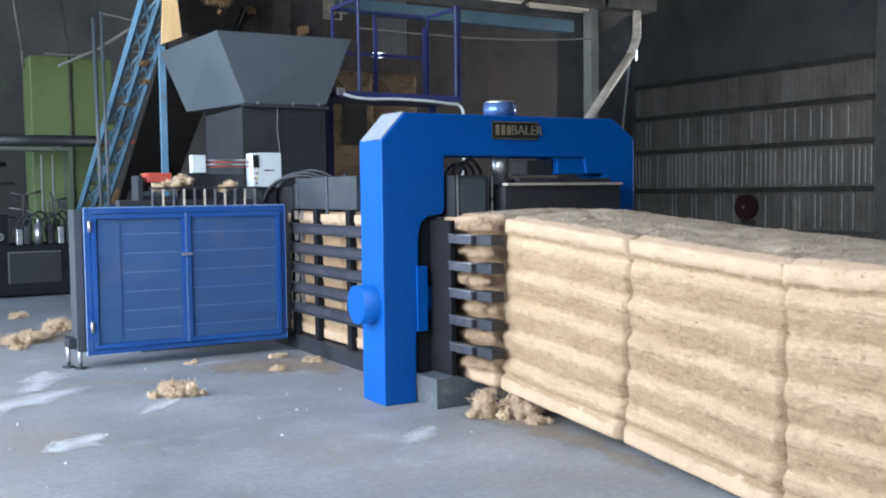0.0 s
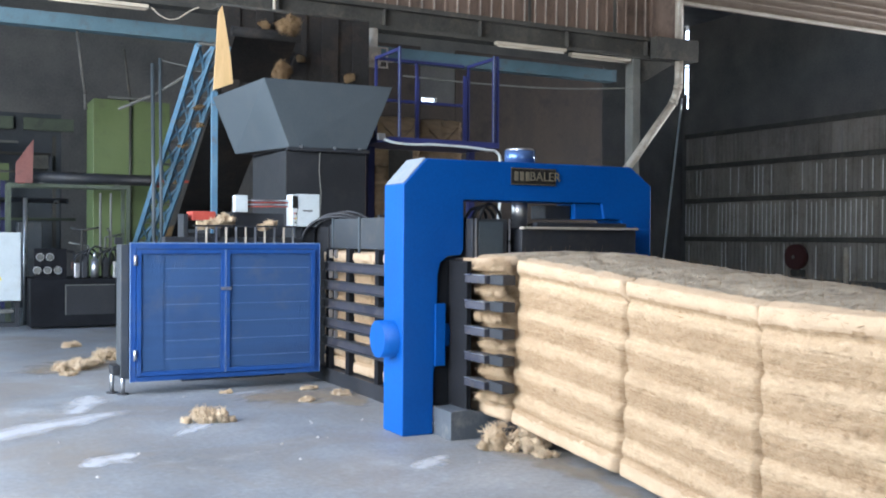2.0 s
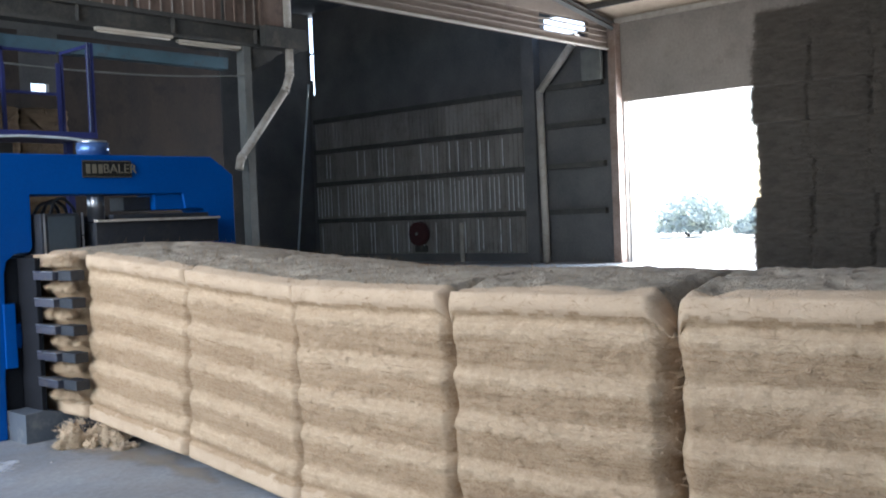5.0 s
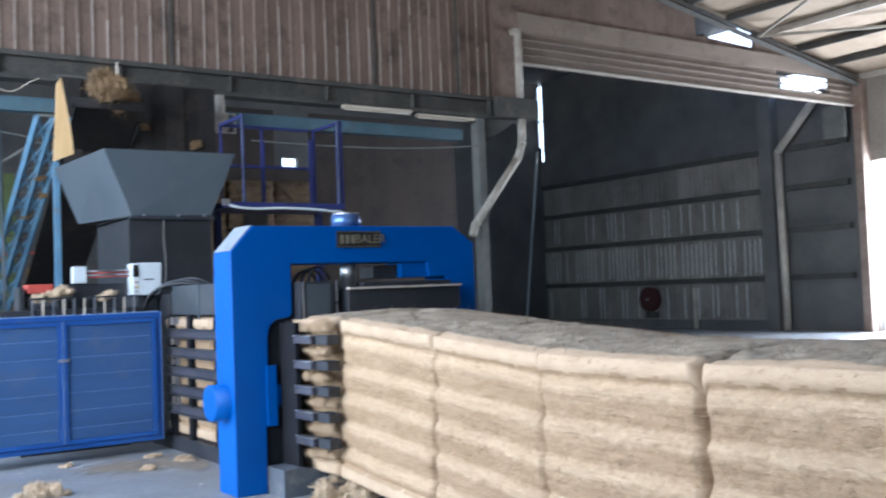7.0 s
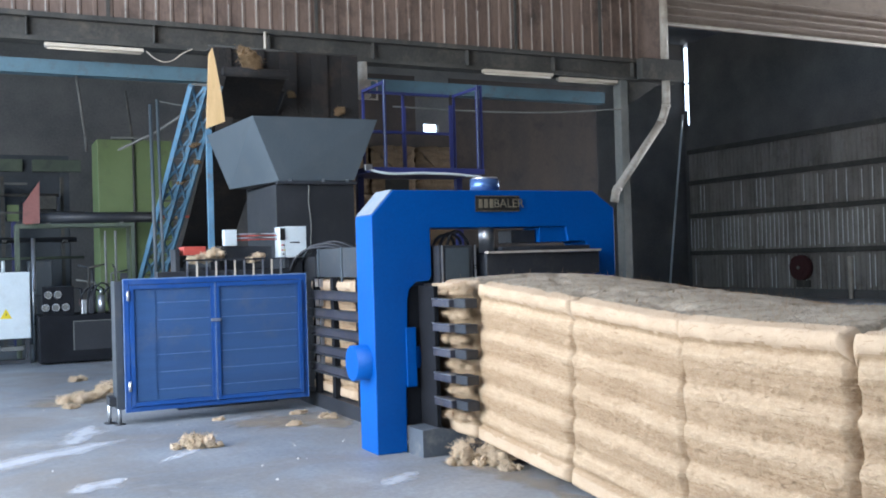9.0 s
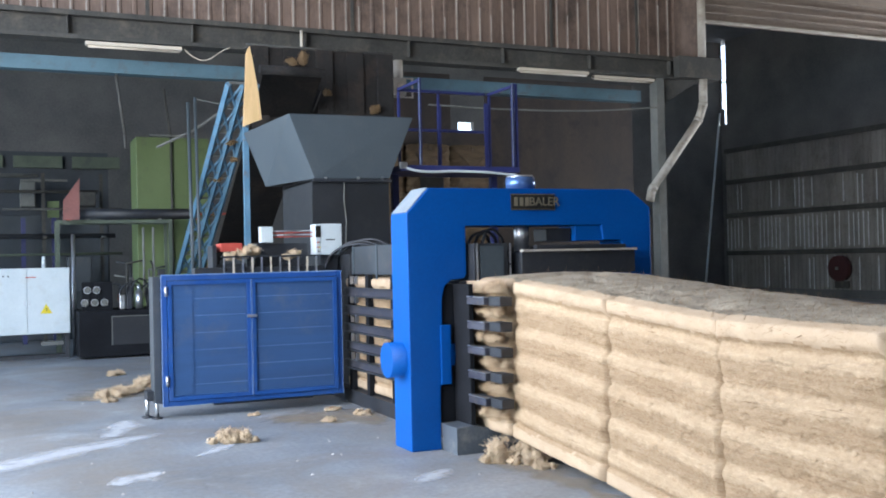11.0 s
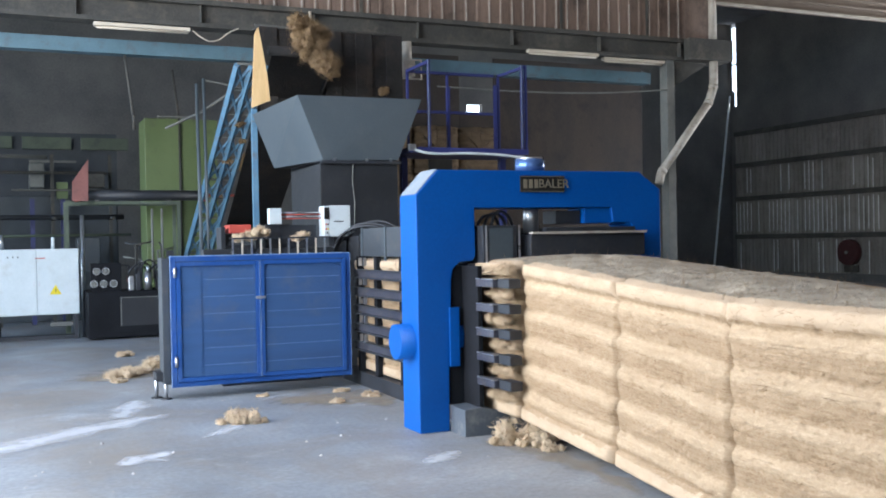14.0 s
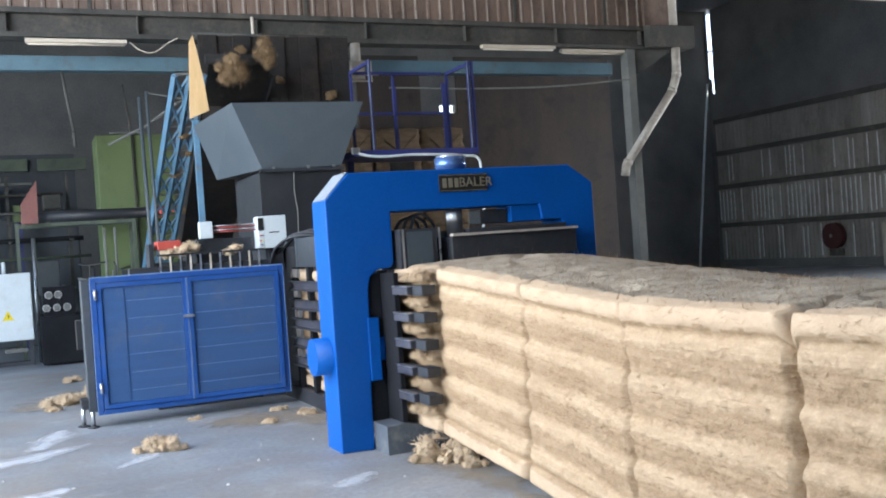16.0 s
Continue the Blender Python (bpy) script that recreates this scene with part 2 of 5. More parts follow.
def floor_material():
    """Grey trowelled concrete with pale spilled dust, dark damp stains and a dull sheen."""
    m, t, bsdf = nodes_of("dusty concrete floor")
    co = t.nodes.new("ShaderNodeTexCoord")
    big = add_node(t, "ShaderNodeTexNoise", Scale=0.55, Detail=7.0, Roughness=0.6)
    fine = add_node(t, "ShaderNodeTexNoise", Scale=26.0, Detail=6.0, Roughness=0.7)
    blot = add_node(t, "ShaderNodeTexNoise", Scale=1.3, Detail=8.0, Roughness=0.68, Distortion=0.5)
    for n in (big, fine, blot):
        t.links.new(co.outputs["Object"], n.inputs["Vector"])
    r1 = t.nodes.new("ShaderNodeValToRGB")
    e = r1.color_ramp.elements
    e[0].position, e[0].color = 0.32, (0.134, 0.147, 0.16, 1)
    e[1].position, e[1].color = 0.7, (0.292, 0.318, 0.342, 1)
    t.links.new(big.outputs[0], r1.inputs[0])
    r2 = t.nodes.new("ShaderNodeValToRGB")
    e = r2.color_ramp.elements
    e[0].position, e[0].color = 0.56, (0, 0, 0, 1)
    e[1].position, e[1].color = 0.74, (0.55, 0.55, 0.55, 1)
    t.links.new(blot.outputs[0], r2.inputs[0])
    mx = t.nodes.new("ShaderNodeMixRGB")
    mx.inputs[2].default_value = (0.48, 0.52, 0.55, 1)
    t.links.new(r2.outputs[0], mx.inputs[0])
    t.links.new(r1.outputs[0], mx.inputs[1])
    m2 = t.nodes.new("ShaderNodeMixRGB")
    m2.blend_type = "OVERLAY"
    m2.inputs[0].default_value = 0.62
    t.links.new(mx.outputs[0], m2.inputs[1])
    t.links.new(fine.outputs[0], m2.inputs[2])
    tan = add_node(t, "ShaderNodeTexNoise", Scale=0.8, Detail=9.0, Roughness=0.7, Distortion=0.8)
    t.links.new(co.outputs["Object"], tan.inputs["Vector"])
    r3 = t.nodes.new("ShaderNodeValToRGB")
    r3.color_ramp.elements[0].position, r3.color_ramp.elements[1].position = 0.43, 0.66
    r3.color_ramp.elements[1].color = (0.7, 0.7, 0.7, 1)
    t.links.new(tan.outputs[0], r3.inputs[0])
    m3 = t.nodes.new("ShaderNodeMixRGB")
    m3.inputs[2].default_value = (0.215, 0.185, 0.148, 1)
    t.links.new(r3.outputs[0], m3.inputs[0])
    t.links.new(m2.outputs[0], m3.inputs[1])
    t.links.new(m3.outputs[0], bsdf.inputs["Base Color"])
    rr = t.nodes.new("ShaderNodeMapRange")
    rr.inputs[3].default_value, rr.inputs[4].default_value = 0.38, 0.75
    t.links.new(blot.outputs[0], rr.inputs[0])
    t.links.new(rr.outputs[0], bsdf.inputs["Roughness"])
    bp = add_node(t, "ShaderNodeBump", Strength=0.25, Distance=0.01)
    t.links.new(fine.outputs[0], bp.inputs["Height"])
    t.links.new(bp.outputs[0], bsdf.inputs["Normal"])
    return m


FLOOR = floor_material()
PALEFIBRE = surface("pale loose fibre", (0.46, 0.35, 0.225), (0.66, 0.52, 0.355), 1.0, 0, 12, 160, 0.4)
# Smooth lip fibre, painted paler partly because the lip catches light from above.
LIPFIBRE = surface("smooth pressed fibre paled as lit lip", (0.405, 0.2952, 0.189), (0.504, 0.3798, 0.252), 1.0, 0, 4, 90, 0.45, stretch=(1, 1, 1.6), dirt=(0.38, 0.27, 0.165), dirt_amount=0.4)
# Bale tops: greyer and darker than the sides, with dark blotches.
BALETOP = surface("greyer bale top", (0.30, 0.245, 0.175), (0.46, 0.39, 0.29), 1.0, 0, 6, 70, 0.9, dirt=(0.12, 0.09, 0.06), dirt_amount=0.85)
RIB = surface("dark channel bar paint", (0.03, 0.031, 0.042), (0.06, 0.062, 0.078), 0.4, 0.1, 5, 70, 0.1, dirt=(0.16, 0.13, 0.09), dirt_amount=0.5)
DULLRED = surface("dull pinkish red sheet", (0.16, 0.06, 0.05), (0.24, 0.10, 0.085), 0.7, 0, 2, 30, 0.1, dirt=(0.1, 0.07, 0.06), dirt_amount=0.6)
DARKRED = surface("dull dark red paint", (0.0325, 0.0078, 0.0078), (0.052, 0.013, 0.01235), 0.85)
# Near-black for the unlit opening; belt, roller and one chord blend into it.
GLOOM = surface("near-black gloom tone", (0.008, 0.0078, 0.008), (0.02, 0.017, 0.015), 1.0, 0, 1.1, 26, 0.8, dirt=(0.07, 0.045, 0.028), dirt_amount=0.4)
CAPBLUE = surface("glossy blue cap paint", (0.07, 0.14, 0.32), (0.11, 0.19, 0.38), 0.25, 0.5, 3, 40, 0.02)
# Pale dust on the chamfer; also paints the lit edges of rail posts.
DUSTLIT = surface("blue paint under pale dust, also lit edges", (0.15, 0.19, 0.23), (0.25, 0.27, 0.29), 0.8, 0, 6, 60, 0.1, dirt=(0.12, 0.22, 0.38), dirt_amount=0.6)
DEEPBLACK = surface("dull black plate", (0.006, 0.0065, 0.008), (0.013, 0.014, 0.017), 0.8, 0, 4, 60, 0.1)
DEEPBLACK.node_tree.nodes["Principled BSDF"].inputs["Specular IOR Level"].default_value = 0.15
# Darker copy of the bale fibre, carrying the dimness of the back hall.
DARKFIBRE = surface("fibre darkened for the dim hall", (0.095, 0.062, 0.034), (0.2, 0.135, 0.075), 1.0, 0, 3, 50, 1.0, stretch=(1, 1, 5))


FOOTGREY = surface("dusty grey sheet metal", (0.0528, 0.064, 0.0784), (0.088, 0.1008, 0.1136), 0.6, 0, 3, 60, 0.1, dirt=(0.24, 0.23, 0.21), dirt_amount=0.5)


# ---- mesh helpers ----
def box(bm, x0, x1, y0, y1, z0, z1, bevel=0.0):
    vs = [bm.verts.new(p) for p in [(x0, y0, z0), (x1, y0, z0), (x1, y1, z0), (x0, y1, z0), (x0, y0, z1), (x1, y0, z1), (x1, y1, z1), (x0, y1, z1)]]
    fs = [bm.faces.new([vs[i] for i in f]) for f in [(0, 3, 2, 1), (4, 5, 6, 7), (0, 1, 5, 4), (1, 2, 6, 5), (2, 3, 7, 6), (3, 0, 4, 7)]]
    if bevel:
        es = list({e for f in fs for e in f.edges})
        bmesh.ops.bevel(bm, geom=es, offset=bevel, segments=2, affect="EDGES", profile=0.6)
    return bm


def boxes(*rows, bevel=0.0):
    bm = bmesh.new()
    for r in rows:
        box(bm, *r, bevel=bevel)
    return bm


def rod(bm, a, b, r, n=10, r2=None):
    """A round bar from a to b."""
    a, b = Vector(a), Vector(b)
    q = (b - a).to_track_quat("Z", "Y")
    r2 = r if r2 is None else r2
    lo = [bm.verts.new(a + q @ Vector((r * math.cos(2 * math.pi * i / n), r * math.sin(2 * math.pi * i / n), 0))) for i in range(n)]
    hi = [bm.verts.new(b + q @ Vector((r2 * math.cos(2 * math.pi * i / n), r2 * math.sin(2 * math.pi * i / n), 0))) for i in range(n)]
    for i in range(n):
        f = bm.faces.new((lo[i], lo[(i + 1) % n], hi[(i + 1) % n], hi[i]))
        f.smooth = n > 6
    bm.faces.new(lo[::-1])
    bm.faces.new(hi)
    return bm


def rods(pts, r, n=8):
    """A bent pipe through the points, with a ball at each bend."""
    bm = bmesh.new()
    for a, b in zip(pts, pts[1:]):
        rod(bm, a, b, r, n)
    for p in pts[1:-1]:
        bmesh.ops.create_uvsphere(bm, u_segments=n, v_segments=6, radius=r * 1.03, matrix=Matrix.Translation(p))
    return bm


def plate(outline, y0, y1, axis="y"):
    """A flat plate with the given outline (x, z), between two depths."""
    bm = bmesh.new()
    put = (lambda u, v, d: (u, d, v)) if axis == "y" else (lambda u, v, d: (d, u, v))
    a = [bm.verts.new(put(u, v, y0)) for u, v in outline]
    b = [bm.verts.new(put(u, v, y1)) for u, v in outline]
    n = len(outline)
    bm.faces.new(a)
    bm.faces.new(b[::-1])
    for i in range(n):
        bm.faces.new((a[i], b[i], b[(i + 1) % n], a[(i + 1) % n]))
    bmesh.ops.recalc_face_normals(bm, faces=bm.faces)
    return bm


def mesh_of(name, bm, material):
    me = bpy.data.meshes.new(name)
    bmesh.ops.recalc_face_normals(bm, faces=bm.faces)
    bm.to_mesh(me)
    bm.free()
    me.materials.append(material)
    return me


def thing(name, label, category, group="", at=None):
    """An empty that carries the parts of one thing."""
    return tagged(new(name), label, category, group)


def part(name, bm, material, parent, label=""):
    ob = new(name, mesh_of(name, bm, material))
    ob.parent = parent
    if label:
        ob["label"] = label
    return ob


def single(name, bm, material, label, category, group="", kind=""):
    return tagged(new(name, mesh_of(name, bm, material)), label, category, group, kind)


def setting(name, bm, material, label=""):
    return tagged(new(name, mesh_of(name, bm, material)), label, "", "", "structure")


# ---- setting ----
WY = 14.04           # line of the hall's dividing wall
XP, XR = 11.45, 22.0  # end of the dividing wall, side wall of the bay
setting("floor", boxes((-9.2, 22.3, -9.2, 26.4, -0.2, 0.0)), FLOOR, "grey dusty concrete floor with pale spills")
setting("ground", boxes((-400, 400, -400, 400, -0.5, -0.205)), GROUND, "pale dry ground outdoors")


RIDGE_X, RIDGE_Z, SLOPE = 6.5, 8.85, 0.17


def roof_z(x):
    return RIDGE_Z - SLOPE * abs(x - RIDGE_X)


def ribbed(along, u0, u1, z0, top, d, pitch=0.2, depth=0.035, side=-1):
    """Ribbed sheet whose upper edge follows top(u)."""
    bm = bmesh.new()
    u, last = u0, None
    while u < u1:
        for du, dd in ((0, 0), (0.66, 0), (0.73, 1), (0.92, 1)):
            uu = min(u + du * pitch, u1)
            off = d + side * dd * depth
            a, b = ((uu, off, z0), (uu, off, top(uu))) if along == "x" else ((off, uu, z0), (off, uu, top(uu)))
            cur = (bm.verts.new(a), bm.verts.new(b))
            if last:
                bm.faces.new((last[0], cur[0], cur[1], last[1]))
            last = cur
        u += pitch
    return bm


# dividing wall: ribbed brown sheet above a long beam
upper = setting("wall_upper", ribbed("x", -9.0, 10.85, 4.74, roof_z, WY, 0.2, 0.017), SHEET, "brown rusty corrugated sheet wall above the beam")
rng_wall = random.Random(12)
# Thin pale strips paint the highlights on the wall's ribs.
worn = bmesh.new()
for k in range(99):
    xc = -9.0 + (k + 0.745) * 0.2
    if xc < 10.8 and rng_wall.random() < 0.9:
        for z0, z1 in ((4.745, rng_wall.uniform(4.95, 5.9)), (rng_wall.uniform(5.9, 6.4), rng_wall.uniform(6.4, 7.2))):
            if z0 < 5 or rng_wall.random() < 0.3:
                box(worn, xc - 0.006, xc + rng_wall.uniform(0.003, 0.012), WY - 0.021, WY - 0.0175, z0, z1)
part("rib_highlight", worn, WALLRIBLIT, upper)
for x in (-6.6, -3.7, -0.9, 2.1, 5.02, 8.41, 10.07):
    part("lap_seam", boxes((x, x + 0.05, WY - 0.03, WY - 0.0215, 4.745, roof_z(x) - 0.05)), BEAM, upper, "dark overlapping sheet seam")
lining = [(-9.0, 4.74), (XP - 0.06, 4.74), (XP - 0.06, roof_z(XP)), (RIDGE_X, RIDGE_Z), (-9.0, roof_z(-9))]
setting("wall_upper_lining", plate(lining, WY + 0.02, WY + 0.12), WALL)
setting("wall_end_panel", boxes((10.86, XP, WY - 0.05, WY + 0.015, 4.745, 7.9)), SHEET, "flat brown end panel")
bm = boxes((-9.0, XP + 0.2, WY - 0.14, WY + 0.14, 4.67, 4.735), (-9.0, XP + 0.2, WY - 0.03, WY + 0.05, 4.42, 4.67), (-9.0, XP + 0.2, WY - 0.14, WY + 0.14, 4.36, 4.42))
for i in range(13):
    box(bm, -8.5 + i * 1.6, -8.49 + i * 1.6, WY - 0.13, WY - 0.03, 4.42, 4.67)
setting("beam", bm, BEAM, "dusty dark steel beam under the sheet wall")
setting("beam_teal", boxes((-9.0, 10.4, 14.35, 14.55, 4.02, 4.21)), TEAL, "faded teal steel beam")
# header over the bay
HEADER = surface("pale brown header sheet", (0.156, 0.1209, 0.0936), (0.234, 0.1872, 0.1482), 0.8, 0, 1.0, 20, 0.2, stretch=(0.5, 1, 4), dirt=(0.09, 0.065, 0.05), dirt_amount=0.6)
for piece in ((XP, 22.0, WY - 0.02, WY + 0.1, 5.42, 5.62), (XP, 18.9, WY - 0.02, WY + 0.08, 5.62, 6.02), (20.9, 22.0, WY - 0.02, WY + 0.08, 5.62, 6.02),
           (XP, 22.0, WY - 0.05, WY + 0.1, 6.02, 6.36)):
    setting("bay_header", boxes(piece), HEADER, "weathered brown header over the bay opening")
setting("bay_header_trim", boxes((XP, 21.9, WY - 0.09, WY - 0.025, 5.4, 5.44)), PIPE)
for z in (5.58, 5.72, 5.86):
    setting("bay_header_trim", boxes((XP, 21.9, WY - 0.07, WY - 0.025, z, z + 0.03)), HEADER)
up = [(XP, 6.365), (16.3, 6.365), (16.3, roof_z(16.3)), (XP, roof_z(XP))]
setting("gable_left", plate(up, WY, WY + 0.08), SHEET, "brown sheet gable")
setting("gable_mid", plate([(16.305, 6.365), (18.15, 6.365), (18.15, 6.45), (16.305, 6.52)], WY, WY + 0.08), SHEET)
setting("gable_right", plate([(18.2, 6.365), (22.0, 6.365), (22.0, roof_z(22.0)), (18.2, roof_z(18.2))], WY, WY + 0.08), SHEET)

# side wall with the open gate
side = boxes((22.0, 22.2, -9.0, 10.1, 0, 6.1), (22.0, 22.2, 10.1, 13.75, 4.08, 6.1), (22.0, 22.2, 13.75, 14.04, 0, 6.1))
setting("wall_side", side, surface("grey-brown plaster wall", (0.19, 0.165, 0.14), (0.29, 0.255, 0.22), 0.9, 0, 0.7, 16, 0.2, dirt=(0.12, 0.09, 0.07), dirt_amount=0.5), "grey-brown side wall with an open gate")
for piece in ((22.0, 22.2, 14.04, 14.7, 0, 8.3), (22.0, 22.2, 14.7, 16.3, 0, 6.05), (22.0, 22.2, 14.7, 16.3, 6.6, 8.3), (22.0, 22.2, 16.3, 16.7, 0, 8.3), (22.0, 22.2, 16.7, 18.6, 0, 7.4), (22.0, 22.2, 18.6, 25.72, 0, 8.3), (22.0, 22.012, 25.725, 26.0, 0, 5.6), (22.0, 22.012, 25.80, 26.0, 5.6, 6.1), (22.0, 22.012, 25.91, 26.0, 6.1, 8.3), (22.0, 22.012, 25.72, 25.91, 6.95, 7.0)):
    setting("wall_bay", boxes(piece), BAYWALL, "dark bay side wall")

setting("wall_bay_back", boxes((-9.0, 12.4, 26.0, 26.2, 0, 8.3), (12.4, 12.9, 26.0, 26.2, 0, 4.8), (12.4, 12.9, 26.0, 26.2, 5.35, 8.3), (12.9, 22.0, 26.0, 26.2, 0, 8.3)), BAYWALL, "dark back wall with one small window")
setting("ceiling_bay", boxes((-9.2, 22.4, 14.13, 26.4, 8.3, 8.45)), WALL)
for i, (z0, z1) in enumerate([(0.25, 1.28), (1.42, 2.5), (2.64, 3.58), (3.72, 4.6)]):
    for j in range(6):
        y0 = 16.85 + j * 1.5
        ob = setting("bay_sheet", ribbed("y", y0, min(y0 + 1.47, 25.70), z0, lambda u, z1=z1: z1, 21.95, 0.17, 0.04), GREYSHEET)
        rng_rib = random.Random(i * 10 + j)
        # Pale strips draw the light that ribs catch from the gate.
        strips = bmesh.new()
        for q in range(8):
            yc = y0 + (q + 0.825) * 0.17
            if rng_rib.random() < (0.4, 0.9, 0.3, 0.0)[i]:
                box(strips, 21.9, 21.908, yc - 0.013, yc + 0.013, z0 + rng_rib.uniform(0.01, 0.12), z1 - rng_rib.uniform(0.01, 0.12))
        if strips.verts:
            part("rib_highlight", strips, BAYRIBLIT, ob)
for i, z in enumerate((1.28, 2.5, 3.58, 4.6)):
    setting("bay_girt", boxes((21.84, 21.99, 14.3, 25.7, z, z + 0.14)), BEAM)
setting("bay_column", boxes((21.7, 21.995, 16.35, 16.75, 0, 8.2)), BAYWALL)
setting("gate_post", boxes((21.72, 21.98, 13.78, 14.0, 0, 6.05)), surface("rusted gate post", (0.16, 0.1, 0.07), (0.3, 0.24, 0.2), 0.7, 0.1, 2, 30, 0.2), "rust-stained steel gate post")
# unseen enclosing walls behind and beside, added to shape the light
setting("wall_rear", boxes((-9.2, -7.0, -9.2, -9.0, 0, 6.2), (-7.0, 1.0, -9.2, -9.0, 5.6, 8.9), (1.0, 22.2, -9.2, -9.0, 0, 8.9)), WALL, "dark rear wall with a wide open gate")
# Blocks sky light from behind so that front faces stay darker.
setting("wall_light_block", boxes((-3.2, -3.0, -9.0, 2.4, 0, 7.2)), WALL)
# Unseen wall; its gap is made up to let light into the back hall.
setting("wall_left", boxes((-9.2, -9.0, 14.04, 15.5, 0, 8.3), (-9.2, -9.0, 24.0, 26.2, 0, 8.3), (-9.2, -9.0, 15.5, 24.0, 5.2, 8.3)), WALL, "unseen dark wall with a gap added to light the back hall")


def roof_slope(x0, x1):
    n = 40
    bm = bmesh.new()
    for lift in (0.0, 0.12):
        for i in range(n):
            a, b = -9.4 + i * 23.6 / n, -9.4 + (i + 1) * 23.6 / n
            bm.faces.new([bm.verts.new(p) for p in ((x0, a, roof_z(x0) + lift), (x1, a, roof_z(x1) + lift), (x1, b, roof_z(x1) + lift), (x0, b, roof_z(x0) + lift))])
    return bm


setting("ceiling", roof_slope(RIDGE_X, 22.5), ROOF, "brown sheet roof on steel purlins")
# Unseen left slope, cut short to let sky light onto floor and bales.
setting("ceiling_left", roof_slope(-0.5, RIDGE_X), ROOF)
for i in range(13):
    x = 22.0 - i * 1.2
    z = roof_z(x)
    setting("purlin", boxes((x - 0.04, x + 0.04, -9.0, 13.95, z - 0.15, z - 0.01)), BEAM if i % 3 else PIPE)
for y in (13.85, 9.0, 4.0):
    bm = bmesh.new()
    for dz, th in ((-0.33, 0.07), (-0.2, 0.04)):
        a, b = Vector((22.0, y, roof_z(22.0) + dz)), Vector((RIDGE_X, y, roof_z(RIDGE_X) + dz))
        rod(bm, a, b, th, 4)
    setting("rafter", bm, BEAM, "dark steel rafter")
setting("brace", rods([(18.0, 13.75, 6.62), (20.6, 9.05, 6.25)], 0.035), PIPE)
setting("brace", rods([(18.0, 13.75, 6.62), (15.8, 9.05, 7.1)], 0.035), PIPE)

# posts and rain pipes
setting("post", boxes((10.43, 10.58, 13.94, 14.14, 0.6, 4.36)), POST, "weathered grey post under the beam")
setting("post_base", boxes((10.38, 10.8, 13.88, 14.24, 0, 0.62), bevel=0.03), POST)
br = plate([(10.63, 3.95), (11.35, 4.36), (10.63, 4.36)], 14.0, 14.08)
setting("bracket", br, BEAM)
setting("beam_shoe", boxes((10.75, 11.66, 13.73, 13.895, 4.37, 4.725), bevel=0.01), BEAM, "dusty end shoe of the steel beam")
rain = thing("rain_pipe", "dusty cream rain pipe bent across to the post", "pipe")
part("downpipe", rods([(11.31, 13.98, 5.98), (11.31, 13.83, 5.93), (11.31, 13.83, 4.727)], 0.07, 14), PIPE, rain)
part("downpipe", rods([(11.32, 13.83, 4.368), (11.31, 13.83, 3.93), (11.2, 13.83, 3.66), (10.19, 13.83, 2.45), (10.15, 13.83, 2.27)], 0.07, 14), PIPE, rain)
for a, b in (((11.31, 13.83, 3.90), (11.30, 13.83, 3.97)), ((11.21, 13.83, 3.68), (11.17, 13.83, 3.625)), ((10.24, 13.83, 2.51), (10.2, 13.83, 2.46))):
    part("socket", rod(bmesh.new(), a, b, 0.079, 14), PIPE, rain)
single("rain_pipe", rods([(21.75, 14.9, 5.9), (21.75, 16.2, 4.6), (21.75, 16.15, 0.0)], 0.1, 12), PIPE, "pale rain pipe down the bay wall", "pipe")
# Added white rod that draws the slit's light running down the corner.
single("conduit", rods([(21.88, 25.9, 5.95), (21.48, 25.9, 3.04), (21.08, 25.9, 0.0)], 0.035, 8), WHITE, "pale rod standing for the thin light line under the slit", "conduit")
single("wall_pipe", rods([(21.9, 19.3, 0.0), (21.9, 19.3, 1.15)], 0.07, 10), PIPE, "short pale pipe stub on the bay wall", "pipe")


